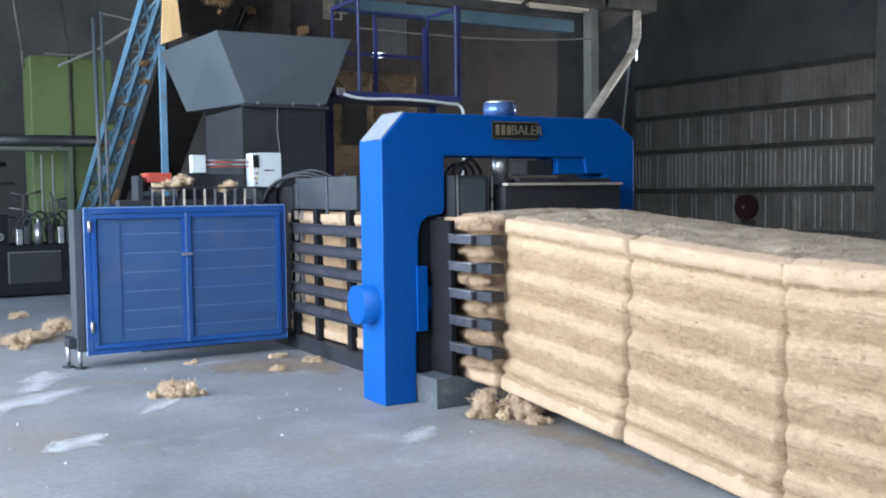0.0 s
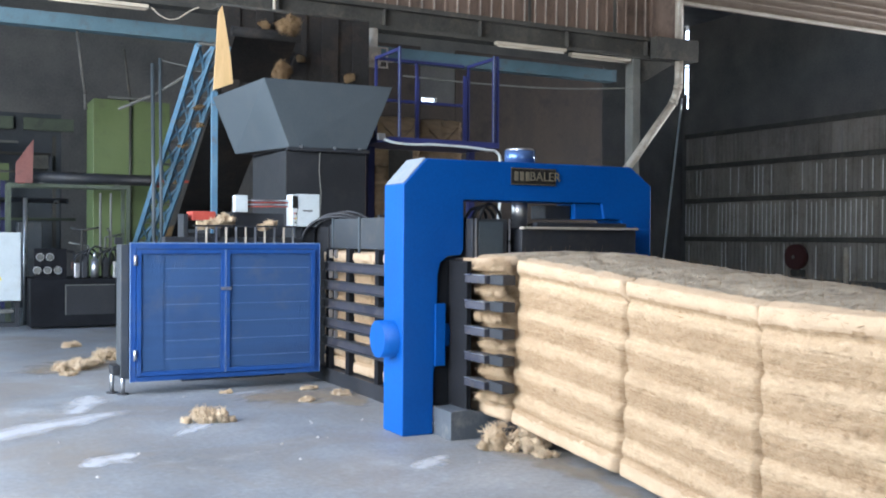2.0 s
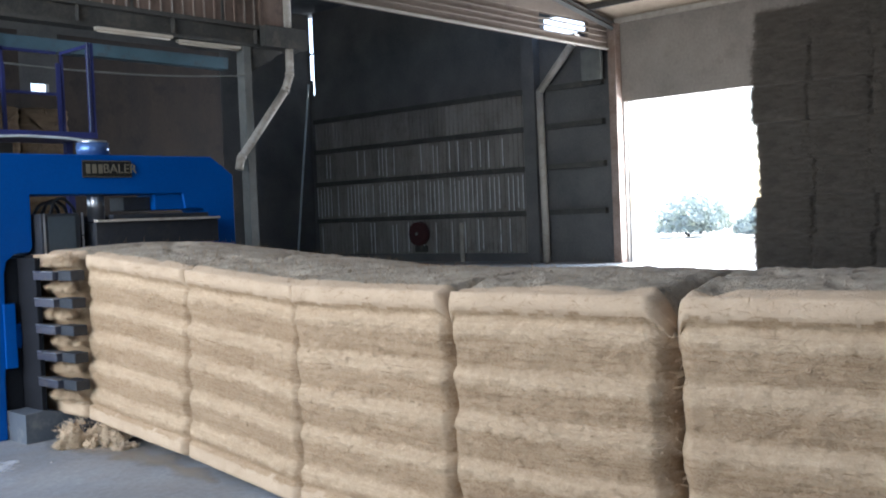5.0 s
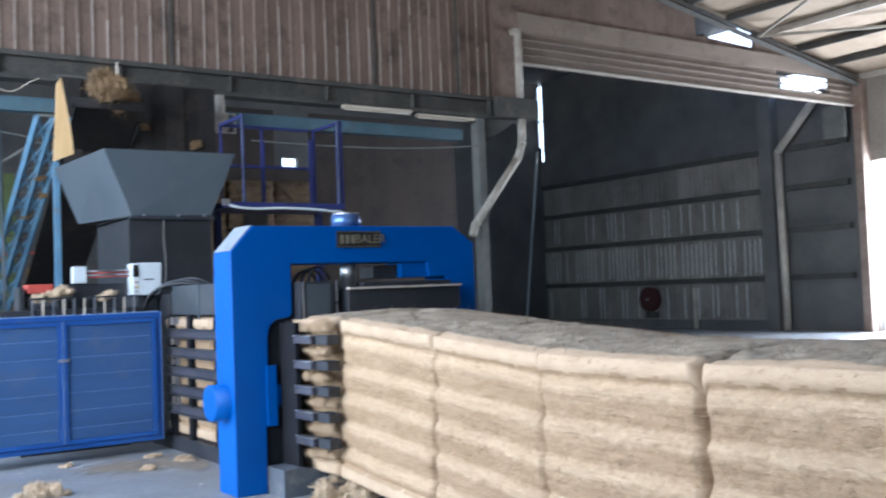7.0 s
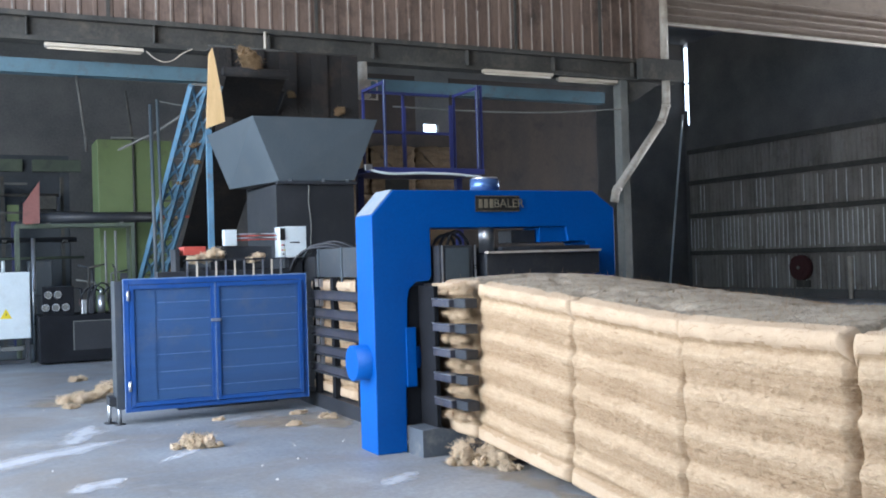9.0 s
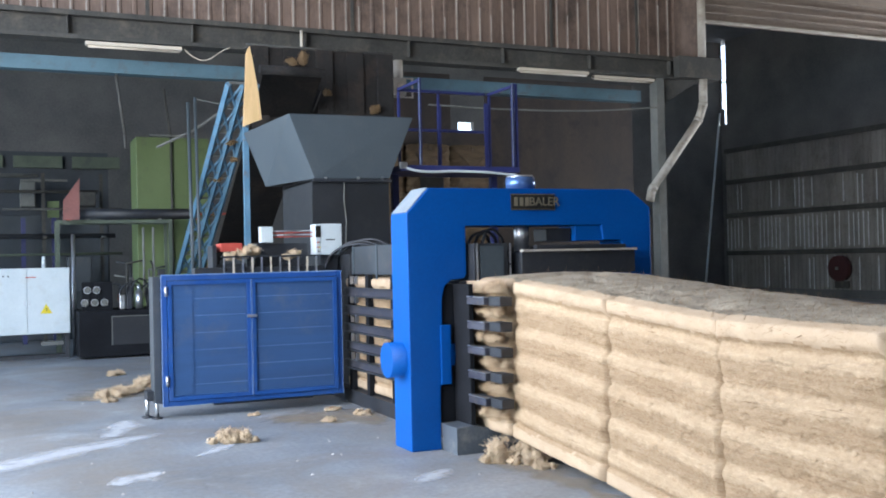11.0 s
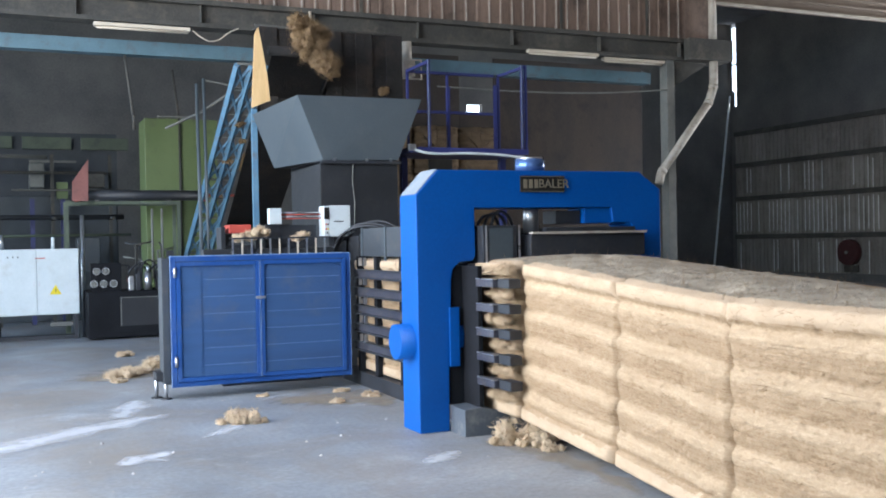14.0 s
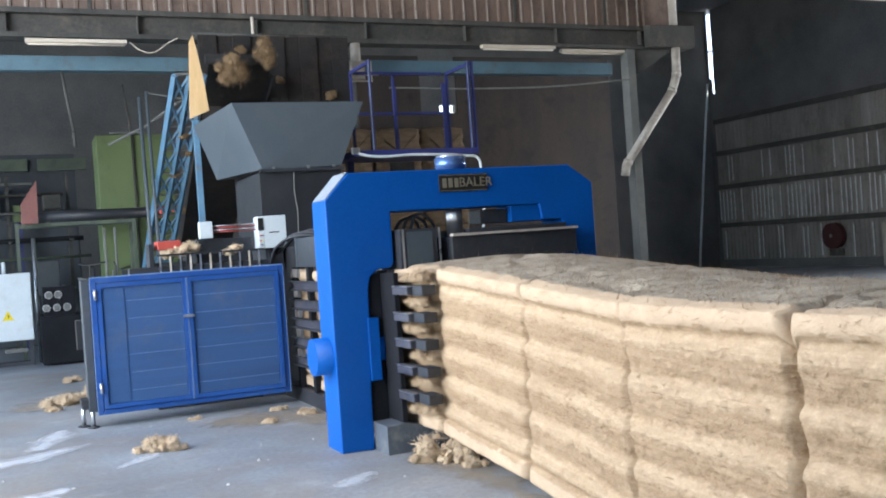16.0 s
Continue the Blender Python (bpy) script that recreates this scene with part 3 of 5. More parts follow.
# ---- bales ----
def bale_mesh(length, width, height, seed, ny=84, material=None, strays=0):
    """A pressed bale: six soft ridges on its sides, rounded ends, rough fibrous skin."""
    prof = []
    def side_bulge(z):
        zs = (0.0,) + GROOVES + (height,)
        for a, b in zip(zs, zs[1:]):
            if a <= z <= b:
                s = (z - a) / (b - a)
                if a == 0.0:
                    return 0.034 * min(1.0, z / 0.02) ** 0.5 if s < 0.45 else 0.012 if s < 0.58 else 0.028 * max(0.0, 1 - ((s - 0.72) / 0.28) ** 2)
                if a == GROOVES[-1]:
                    return 0.04 * min(1.0, s / 0.4) ** 0.8
                return 0.028 * (s / 0.72) ** 0.8 if s < 0.72 else 0.028 * max(0.0, 1 - ((s - 0.72) / 0.28) ** 1.6)
        return 0.0
    nz, nx = 84, 40
    for i in range(nz):
        z = height * i / nz
        prof.append((-side_bulge(z), z, -1, 0))
    for i in range(nx):
        prof.append((width * i / nx, height + 0.03 * math.sin(math.pi * i / nx), 0, 1))
    for i in range(nz):
        z = height * (1 - i / nz)
        prof.append((width + side_bulge(z), z, 1, 0))
    for i in range(nx):
        prof.append((width * (1 - i / nx), 0.0, 0, -1))
    verts, faces, n = [], [], len(prof)
    off = Vector((seed * 7.3, seed * 3.1, seed * 1.7))
    for j in range(ny + 1):
        y = length * j / ny
        e = min(y, length - y)
        deep = seed > 7 or (seed == 7 and y < length / 2)
        inset = (0.11 if deep else 0.05) * max(0.0, 1 - e / (0.075 if deep else 0.045)) ** 2
        for x, z, nx_, nz_ in prof:
            r = 0.045
            cx, cz = min(max(x, r), width - r), min(max(z, r), height - r)
            dx, dz = x - cx, z - cz
            if abs(dx) > 1e-6 and dz > 1e-6:
                k = max(abs(dx), abs(dz)) / math.hypot(dx, dz)
                x, z = cx + dx * k, cz + dz * k
            p = Vector((x, y, z))
            q = p + off
            lip = 0.35 if z > GROOVES[-1] + 0.03 or z < 0.14 else 1.0
            d = 0.012 * noise.noise(Vector((q.x * 3, q.y * 2.2, q.z * 3))) + lip * (0.009 * noise.noise(Vector((q.x * 14, q.y * 14, q.z * 24))) + 0.007 * noise.noise(Vector((q.x * 34, q.y * 34, q.z * 45))))
            if nz_ == 1:
                d = (0.012 * noise.noise(Vector((q.x * 2.5, q.y * 2.5, 0))) + 0.006 * noise.noise(Vector((q.x * 9, q.y * 9, 0))) + 0.008 * noise.noise(Vector((q.x * 24, q.y * 24, 0))) - 0.07 * max(0.0, noise.noise(Vector((q.x * 6, q.y * 6, 3.3))) - 0.22)) * min(1.0, 0.25 + min(x, width - x) / 0.15)
            dirn = Vector((nx_, 0, nz_))
            p += dirn * d - Vector((inset * (1 if x > width / 2 else -1) * (abs(nx_) > 0 or 0.4), 0, inset * (1.1 if z > height * 0.9 else 0)))
            p.y += 0.016 * noise.noise(Vector((q.x * 4, q.z * 7, seed))) * (1 - min(e / 0.3, 1))
            verts.append(p)
    for j in range(ny):
        for i in range(n):
            a, b = j * n + i, j * n + (i + 1) % n
            faces.append((a, b, b + n, a + n))
    c0, c1 = len(verts), len(verts) + 1
    verts += [Vector((width / 2, 0.01, height / 2)), Vector((width / 2, length - 0.01, height / 2))]
    for i in range(n):
        faces.append((c0, (i + 1) % n, i))
        faces.append((c1, ny * n + i, ny * n + (i + 1) % n))
    # stray fibres standing off the skin
    rng = random.Random(seed)
    hairs, blades = [], []
    for _ in range(strays):
        j, i = rng.randrange(1, ny), rng.randrange(7, nz + nx)
        if not material and i > nz - 12 and rng.random() < 0.7:
            continue
        p = verts[j * n + i]
        out = Vector((prof[i][2], 0, prof[i][3]))
        along = Vector((0, 1, 0)) * rng.uniform(-1, 1) + Vector((0, 0, 1)) * rng.gauss(-0.1, 0.35) + out * rng.uniform(0.05, 0.5)
        e = p + along.normalized() * rng.uniform(0.015, 0.06) * (3 if material else 1)
        w = along.cross(out).normalized() * (0.006 if material else 0.0016)
        b0 = len(hairs)
        hairs += [p - w, p + w, e]
        blades.append((b0, b0 + 1, b0 + 2))
    me = bpy.data.meshes.new("fibre_bale")
    me.from_pydata(verts, [], faces)
    me.polygons.foreach_set("use_smooth", [True] * len(me.polygons))
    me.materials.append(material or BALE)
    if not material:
        me.materials.append(BALETOP)
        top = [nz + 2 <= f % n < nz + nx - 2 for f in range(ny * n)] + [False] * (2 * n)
        me.materials.append(LIPFIBRE)
        hi, lo = int(nz * (GROOVES[-1] + 0.035) / height), int(nz * 0.098 / height)
        lip = [not q and (hi + round(2 * noise.noise(Vector((f // n * 0.15, seed, 0)))) <= f % n <= nz + 2 or f % n < lo + round(2 * noise.noise(Vector((f // n * 0.15, seed, 5))))) for f, q in enumerate(top)]
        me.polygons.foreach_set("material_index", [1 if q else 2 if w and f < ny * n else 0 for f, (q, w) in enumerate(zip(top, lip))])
    fur = bpy.data.meshes.new("fuzz")
    fur.from_pydata(hairs, [], blades)
    fur.materials.append(material or BALE)
    return me, fur


def bale(name, meshes, m, label, group):
    """One bale with the loose fibres that stand off its skin."""
    ob = new(name, meshes[0])
    ob.matrix_world = m
    tagged(ob, label, "bale", group)
    if meshes[1].polygons:
        hair = new("fuzz", meshes[1])
        hair.parent = ob
        tagged(hair, "fine loose fibre fuzz standing off the bale", kind="stuff")
    return ob


# near lower edge of the row, joint by joint: x, y, z
ROW = [(3.45, 9.75, 0.14), (3.45, 8.6, 0.14), (3.44, 7.45, 0.14), (3.455, 6.32, 0.152), (3.445, 5.17, 0.064), (3.345, 4.065, 0.0), (3.29, 3.01, 0.0), (3.34, 2.05, 0.0), (3.48, 0.97, 0.0), (3.72, -0.08, 0.0), (4.03, -1.1, 0.0)]
for k, (a, b) in enumerate(zip(ROW, ROW[1:])):
    a, b = Vector(a), Vector(b)
    d = a - b
    yaw = math.degrees(math.atan2(-d.x, d.y))
    pitch = math.degrees(math.atan2(d.z, math.hypot(d.x, d.y)))
    meshes = bale_mesh(d.length - 0.012, 1.08, 1.085, k + 1, 84 if k > 2 else 50, None, 4500 if 2 < k < 8 else 1200)
    bale("fibre_bale", meshes, Matrix.Translation(b) @ pose(0, 0, 0, pitch, 0, yaw), "pressed straw-coloured fibre bale in the row out of the baler" if k > 2 else "pressed fibre bale inside the baler's ribbed channel", "bales in the row")


# ---- baler ----
baler = thing("baler", "blue and black horizontal baler with a grey feed hopper", "baler")
FY0, FY1 = 6.88, 7.2
outline = [(2.93, 0), (2.93, 1.715), (3.105, 1.90), (4.85, 1.905), (5.05, 1.765), (5.05, 0), (4.83, 0), (4.83, 1.40), (4.76, 1.50), (4.60, 1.505), (4.58, 1.62),
           (3.396, 1.622), (3.396, 1.27), (3.375, 1.235), (3.27, 1.225), (3.215, 1.18), (3.196, 1.10), (3.19, 0.86), (3.168, 0.4), (3.165, 0)]
frame_bm = plate(outline, FY0, FY1)
press = part("press_frame", frame_bm, BLUE, baler, "bright blue painted press frame")
bev = press.modifiers.new("bevel", "BEVEL")
bev.width, bev.segments, bev.limit_method = 0.008, 2, "ANGLE"
cham = plate([(2.935, 1.722), (3.101, 1.902), (3.097, 1.906), (2.931, 1.726)], FY0 + 0.012, FY1 - 0.012)
part("dusty_top", cham, DUSTLIT, press, "chamfer covered with pale dust")
part("pivot_pin", rod(bmesh.new(), (2.815, 7.05, 0.655), (3.25, 7.05, 0.655), 0.128, 32), BLUE, press)
part("pin_plate", boxes((3.172, 3.25, 6.865, 6.896, 0.47, 0.9), bevel=0.005), BLUE, press)
part("pin_collar", rod(bmesh.new(), (3.2, 7.05, 0.68), (3.31, 7.05, 0.68), 0.17, 32), BLUE, press)
part("stiffener", boxes((4.35, 4.6, 6.9, 7.15, 1.50, 1.618), bevel=0.004), BLUE, press)
cyl = part("press_cylinder", rod(bmesh.new(), (3.95, 7.04, 1.9), (3.95, 7.04, 2.0), 0.115, 40), CAPBLUE, baler, "blue cylinder cap on top of the frame")
part("rim", rod(bmesh.new(), (3.95, 7.04, 1.992), (3.95, 7.04, 2.012), 0.1, 28), STEEL, cyl)
part("piston_rod", rod(bmesh.new(), (3.95, 7.04, 1.43), (3.95, 7.04, 1.7), 0.06, 18), STEEL, baler, "bright steel piston rod")
sign = part("name_plate", boxes((3.775, 4.155, FY0 - 0.012, FY0, 1.739, 1.862), bevel=0.003), PLATE, baler, "black name plate with pale letters")
# channel
part("channel_top", boxes((3.47, 4.53, 7.25, 9.7, 1.25, 1.47)), BLACK, baler)
part("press_lid", boxes((3.79, 4.80, 6.75, 7.24, 1.25, 1.42), bevel=0.006), BLACK, baler, "black hinged press lid")
part("lid_edge", boxes((3.79, 4.80, 6.72, 6.78, 1.421, 1.438)), PIPE, baler)
part("lid_box", boxes((3.42, 3.70, 6.80, 7.2, 1.19, 1.49), bevel=0.006), BLACK, baler)
part("lid_box_panel", boxes((3.47, 3.66, 6.79, 6.797, 1.22, 1.47)), GREY, baler)
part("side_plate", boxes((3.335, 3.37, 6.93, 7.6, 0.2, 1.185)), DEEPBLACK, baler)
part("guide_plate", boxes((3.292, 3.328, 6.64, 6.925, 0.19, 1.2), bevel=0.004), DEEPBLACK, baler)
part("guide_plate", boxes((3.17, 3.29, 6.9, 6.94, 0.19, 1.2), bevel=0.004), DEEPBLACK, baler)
part("side_plate", boxes((3.335, 3.37, 7.605, 8.0, 0.2, 1.185)), BLACK, baler)
for z in (0.396, 0.569, 0.742, 0.915, 1.088):
    bar = part("side_rib", boxes((3.275, 3.38, 6.37, 6.638, z - 0.03, z + 0.022), bevel=0.004), RIB, baler)
    # Thin bright strip paints the lit upper edge of the bar.
    part("rib_lip", boxes((3.271, 3.315, 6.372, 6.636, z + 0.0225, z + 0.027)), STEEL, bar)
    part("rib_tip", boxes((3.31, 3.405, 6.2, 6.368, z - 0.034, z + 0.03), bevel=0.006), BLACK, bar)
    side = part("side_rib", boxes((3.35, 3.44, 8.0, 9.5, z - 0.048, z + 0.034), bevel=0.004), RIB, baler)
    part("rib_flange", boxes((3.318, 3.349, 8.0, 9.5, z - 0.048, z - 0.034)), BLACK, side)
    part("rib_lip", boxes((3.318, 3.36, 8.0, 9.5, z + 0.0345, z + 0.04)), DARKPANEL, side)
part("side_rib", boxes((3.345, 3.44, 6.9, 8.0, 1.19, 1.215)), BLACK, baler)
part("sill_beam", boxes((3.36, 4.6, 6.22, 6.45, 0.02, 0.135), bevel=0.006), BLACK, baler)
part("sill_beam", boxes((3.36, 4.6, 7.2, 10.0, 0.0, 0.13)), BLACK, baler)
part("foot_box", plate([(3.168, 0.0), (3.515, 0.0), (3.515, 0.165), (3.40, 0.175), (3.30, 0.2), (3.168, 0.19)], 6.62, 6.87), FOOTGREY, baler, "dusty grey sheet-metal foot box")
part("end_block", boxes((3.52, 3.62, 6.5, 6.66, 0.0, 0.2), bevel=0.006), PLATE, baler)
for y in (9.44, 8.95, 8.3, 7.9):
    part("channel_post", boxes((3.37, 3.42, y, y + 0.08, 0.1, 1.25)), DEEPBLACK, baler)
part("channel_panel", boxes((3.43, 3.47, 8.9, 9.5, 1.25, 1.52), bevel=0.004), DARKPANEL, baler)
part("channel_panel", boxes((3.43, 3.47, 8.3, 8.84, 1.25, 1.52), bevel=0.004), DARKPANEL, baler)
part("main_body", boxes((3.47, 4.53, 9.75, 16.5, 0.1, 1.45), bevel=0.01), FEEDBLACK, baler, "long black press body")
part("feed_box", boxes((3.56, 4.52, 11.32, 12.6, 1.455, 2.34), bevel=0.008), FEEDBLACK, baler)


def hopper():
    """Flared sheet hopper, open at the top, with folded rim."""
    lo = [(3.586, 11.27, 2.345), (4.52, 11.30, 2.36), (4.60, 12.6, 2.36), (3.33, 12.55, 2.345)]
    hi = [(3.297, 11.28, 3.085), (4.83, 11.28, 3.095), (4.9, 13.1, 3.095), (3.19, 13.1, 3.085)]
    bm = bmesh.new()
    def ring(pts, k):
        c = sum((Vector(p) for p in pts), Vector()) / 4
        return [bm.verts.new(Vector(p) + (Vector((c.x, c.y, p[2])) - Vector(p)) * k) for p in pts]
    a, b, c, d = ring(lo, 0), ring(hi, 0), ring(hi, 0.025), ring(lo, 0.03)
    for r, s in ((a, b), (b, c), (c, d)):
        for i in range(4):
            bm.faces.new((r[i], r[(i + 1) % 4], s[(i + 1) % 4], s[i]))
    return bm


hop = part("feed_hopper", hopper(), GREY, baler, "flared graphite sheet hopper")
part("hopper_flange", boxes((3.56, 4.54, 11.26, 12.6, 2.31, 2.345)), BLACK, hop)

# ---- guard cage ----
cage = thing("guard_cage", "blue mesh guard cage with closed double doors", "guard cage")
CX0, CX1, CY, CZ0, CZ1 = 1.57, 3.25, 9.38, 0.115, 1.287
for x in (CX0, CX1 - 0.045):
    part("upright", boxes((x, x + 0.045, CY, CY + 0.045, CZ0, CZ1), bevel=0.004), CAGEBLUE, cage)
part("top_rail", boxes((CX0 + 0.046, CX1 - 0.046, CY, CY + 0.045, CZ1 - 0.045, CZ1), bevel=0.004), CAGEBLUE, cage)
part("bottom_rail", boxes((CX0 + 0.046, CX1 - 0.046, CY, CY + 0.045, CZ0, CZ0 + 0.045), bevel=0.004), CAGEBLUE, cage)
for x0, x1 in ((CX0 + 0.05, 2.37), (2.376, CX1 - 0.05)):
    bm = boxes((x0, x0 + 0.035, CY - 0.02, CY + 0.015, CZ0 + 0.05, CZ1 - 0.05), (x1 - 0.035, x1, CY - 0.02, CY + 0.015, CZ0 + 0.05, CZ1 - 0.05),
               (x0 + 0.036, x1 - 0.036, CY - 0.02, CY + 0.015, CZ0 + 0.05, CZ0 + 0.085), (x0 + 0.036, x1 - 0.036, CY - 0.02, CY + 0.015, CZ1 - 0.085, CZ1 - 0.05))
    door = part("door", bm, CAGEBLUE, cage, "blue framed mesh door")
    part("mesh_panel", boxes((x0 + 0.037, x1 - 0.037, CY - 0.004, CY + 0.006, CZ0 + 0.086, CZ1 - 0.086)), MESHBLUE, door)
part("end_panel", boxes((1.5, 1.565, CY + 0.05, 9.66, CZ0 + 0.03, CZ1 - 0.01), bevel=0.006), DARKPANEL, cage)
# Paler strips paint edge highlights on the cage, with wear along the top.
WORNLIT = surface("worn and highlit blue edge", (0.09, 0.19, 0.44), (0.24, 0.33, 0.52), 0.5, 0, 14, 80, 0.05)
part("edge_highlight", boxes((CX0, CX1, CY - 0.003, CY + 0.03, CZ1 + 0.0005, CZ1 + 0.009), (CX0 - 0.004, CX0 - 0.0005, CY - 0.003, CY + 0.02, CZ0, CZ1), (CX1 + 0.0005, CX1 + 0.004, CY - 0.003, CY + 0.02, CZ0, CZ1)), WORNLIT, cage)
part("edge_highlight", boxes((2.366, 2.3695, CY - 0.024, CY - 0.0205, CZ0 + 0.05, CZ1 - 0.05), (2.3765, 2.38, CY - 0.024, CY - 0.0205, CZ0 + 0.05, CZ1 - 0.05)), WORNLIT, cage)
part("rear_panel", boxes((1.57, 3.25, 9.62, 9.66, CZ0, CZ1 - 0.01)), BLACK, cage)
part("side_panel", boxes((3.20, 3.25, CY + 0.05, 9.615, CZ0, CZ1 - 0.01)), BLACK, cage)
part("leg", rod(bmesh.new(), (1.53, 9.5, 0.0), (1.53, 9.5, 0.2), 0.018, 10), STEEL, cage)
part("leg", rod(bmesh.new(), (1.46, 9.62, 0.0), (1.46, 9.62, 0.2), 0.018, 10), STEEL, cage)

# ---- overhead lamps ----
def tube_lamp(x0, x1, y, z):
    lamp = thing("tube_lamp", "switched-off dusty fluorescent tube lamp under the beam", "lamp", "tube lamps")
    part("housing", boxes((x0, x1, y - 0.05, y + 0.05, z, z + 0.05), bevel=0.008), LAMPWHITE, lamp)
    part("tube", rod(bmesh.new(), (x0 + 0.03, y, z - 0.012), (x1 - 0.03, y, z - 0.012), 0.016, 10), LAMPWHITE, lamp)


tube_lamp(1.31, 2.54, 13.85, 4.27)
tube_lamp(7.72, 9.0, 13.85, 4.31)

# ---- press details ----
def lettering(text, size, parent, m, material):
    """Raised lettering from the built-in font, as a mesh under its plate."""
    cu = bpy.data.curves.new("lettering", "FONT")
    cu.body, cu.size, cu.extrude, cu.align_x, cu.align_y = text, size, 0.002, "CENTER", "CENTER"
    tmp = bpy.data.objects.new("tmp", cu)
    me = bpy.data.meshes.new_from_object(tmp)
    bpy.data.objects.remove(tmp)
    ob = new("lettering", me)
    me.materials.append(material)
    ob.parent, ob.matrix_basis = parent, m
    return ob


lettering("BALER", 0.094, sign, pose(4.06, FY0 - 0.0145, 1.80, 90, 0, 0), BRASS)
for k in range(3):
    x = 3.80 + k * 0.047
    part("letter_bar", boxes((x, x + 0.03, FY0 - 0.017, FY0 - 0.0125, 1.768, 1.834)), BRASS, sign)
part("plate_border", boxes((3.78, 4.15, FY0 - 0.0155, FY0 - 0.0125, 1.743, 1.747), (3.78, 4.15, FY0 - 0.0155, FY0 - 0.0125, 1.854, 1.858)), BRASS, sign)


def hose(pts, r, name, material, parent=None, label="", category="hose"):
    """A bent hose as a smooth swept tube."""
    cu = bpy.data.curves.new("tube", "CURVE")
    cu.dimensions, cu.bevel_depth, cu.bevel_resolution = "3D", r, 2
    sp = cu.splines.new("BEZIER")
    sp.bezier_points.add(len(pts) - 1)
    for bp, p in zip(sp.bezier_points, pts):
        bp.co, bp.handle_left_type, bp.handle_right_type = p, "AUTO", "AUTO"
    tmp = bpy.data.objects.new("tmp", cu)
    me = bpy.data.meshes.new_from_object(tmp)
    bpy.data.objects.remove(tmp)
    me.materials.append(material)
    ob = new(name, me)
    if parent:
        ob.parent = parent
        return ob
    return tagged(ob, label, category)


for dx, dz in ((0.0, 0.0), (0.05, 0.03), (0.1, 0.015), (0.15, 0.05)):
    hose([(3.30 + dx, 10.05 + dx, 1.3), (3.36 + dx, 10.0, 1.45 + dz), (3.55 + dx, 9.8, 1.55 + dz), (3.75 + dx, 9.65, 1.5), (3.8 + dx, 9.6, 1.44)], 0.014, "hydraulic_hose", BLACK, baler)
for dx in (0.0, 0.06, 0.12):
    hose([(3.46 + dx, 7.0, 1.48), (3.52 + dx, 6.98, 1.56 + dx * 0.3), (3.62 + dx, 7.0, 1.55), (3.68 + dx, 7.05, 1.48)], 0.012, "hydraulic_hose", BLACK, baler)
part("valve_block", boxes((4.12, 4.34, 6.95, 7.15, 1.50, 1.6), bevel=0.006), BLACK, baler)
part("lid_rail", boxes((3.95, 4.75, 6.8, 6.86, 1.435, 1.47), bevel=0.004), BLACK, baler)
part("knob", rod(bmesh.new(), (3.72, 10.0, 1.45), (3.72, 10.0, 1.6), 0.035, 14), BLACK, baler)
part("knob", rod(bmesh.new(), (3.9, 9.5, 1.47), (3.9, 9.5, 1.57), 0.02, 12), BLACK, baler)
for y in (8.85, 9.5):
    part("panel_edge", boxes((3.418, 3.43, y - 0.015, y + 0.015, 1.2, 1.53)), GREY, baler)
for x in (3.44, 3.712):
    part("box_edge", boxes((x - 0.006, x + 0.006, 6.782, 6.79, 1.19, 1.49)), STEEL, baler)
part("feed_chain", rods([(3.95, 11.29, 2.3), (3.94, 11.29, 2.1), (3.965, 11.29, 1.85), (3.95, 11.29, 1.5)], 0.006, 6), POST, baler)
for k in range(5):
    z = 0.45 + k * 0.183
    for y in (9.33, 9.2):
        part("tie_bolt", boxes((3.33, 3.36, y, y + 0.02, z - 0.02, z + 0.055)), STEEL, baler)
for x in (3.7, 4.1, 4.4):
    part("rim_cleat", boxes((x, x + 0.03, 11.255, 11.27, 2.34, 2.365)), STEEL, hop)

# ---- guard cage details ----
for k in range(6):
    z = 0.30 + k * 0.155
    for x0, x1 in ((1.86, 2.32), (2.43, 3.14)):
        part("mesh_seam", boxes((x0, x1, CY - 0.008, CY - 0.0045, z - 0.0015, z + 0.0015)), WORNLIT, cage)
part("overlap_sheet", boxes((1.665, 1.84, CY - 0.009, CY - 0.005, 0.21, 1.195)), MESHBLUE, cage)
part("latch", boxes((2.33, 2.42, CY - 0.045, CY - 0.021, 0.885, 0.91), bevel=0.003), STEEL, cage)
for z in (0.3, 1.1):
    part("hinge", rod(bmesh.new(), (1.605, CY - 0.025, z), (1.605, CY - 0.025, z + 0.09), 0.014, 10), STEEL, cage)
part("needle_beam", boxes((1.95, 3.24, 9.85, 10.0, 1.28, 1.345), bevel=0.005), BLACK, cage)
for k in range(11):
    x = 2.22 + k * 0.092
    part("needle", boxes((x, x + 0.014, 9.83, 9.848, 1.285, 1.44)), LAMPWHITE if k % 2 else STEEL, cage)
part("needle_rail", boxes((2.2, 3.2, 9.825, 9.855, 1.44, 1.455)), BLACK, cage)
part("foot_plate", rod(bmesh.new(), (1.53, 9.5, 0.0), (1.53, 9.5, 0.012), 0.05, 14), BLACK, cage)
part("foot_plate", rod(bmesh.new(), (1.46, 9.62, 0.0), (1.46, 9.62, 0.012), 0.05, 14), BLACK, cage)
part("leg_clamp", boxes((1.44, 1.56, 9.46, 9.66, 0.17, 0.25), bevel=0.006), BLACK, cage)

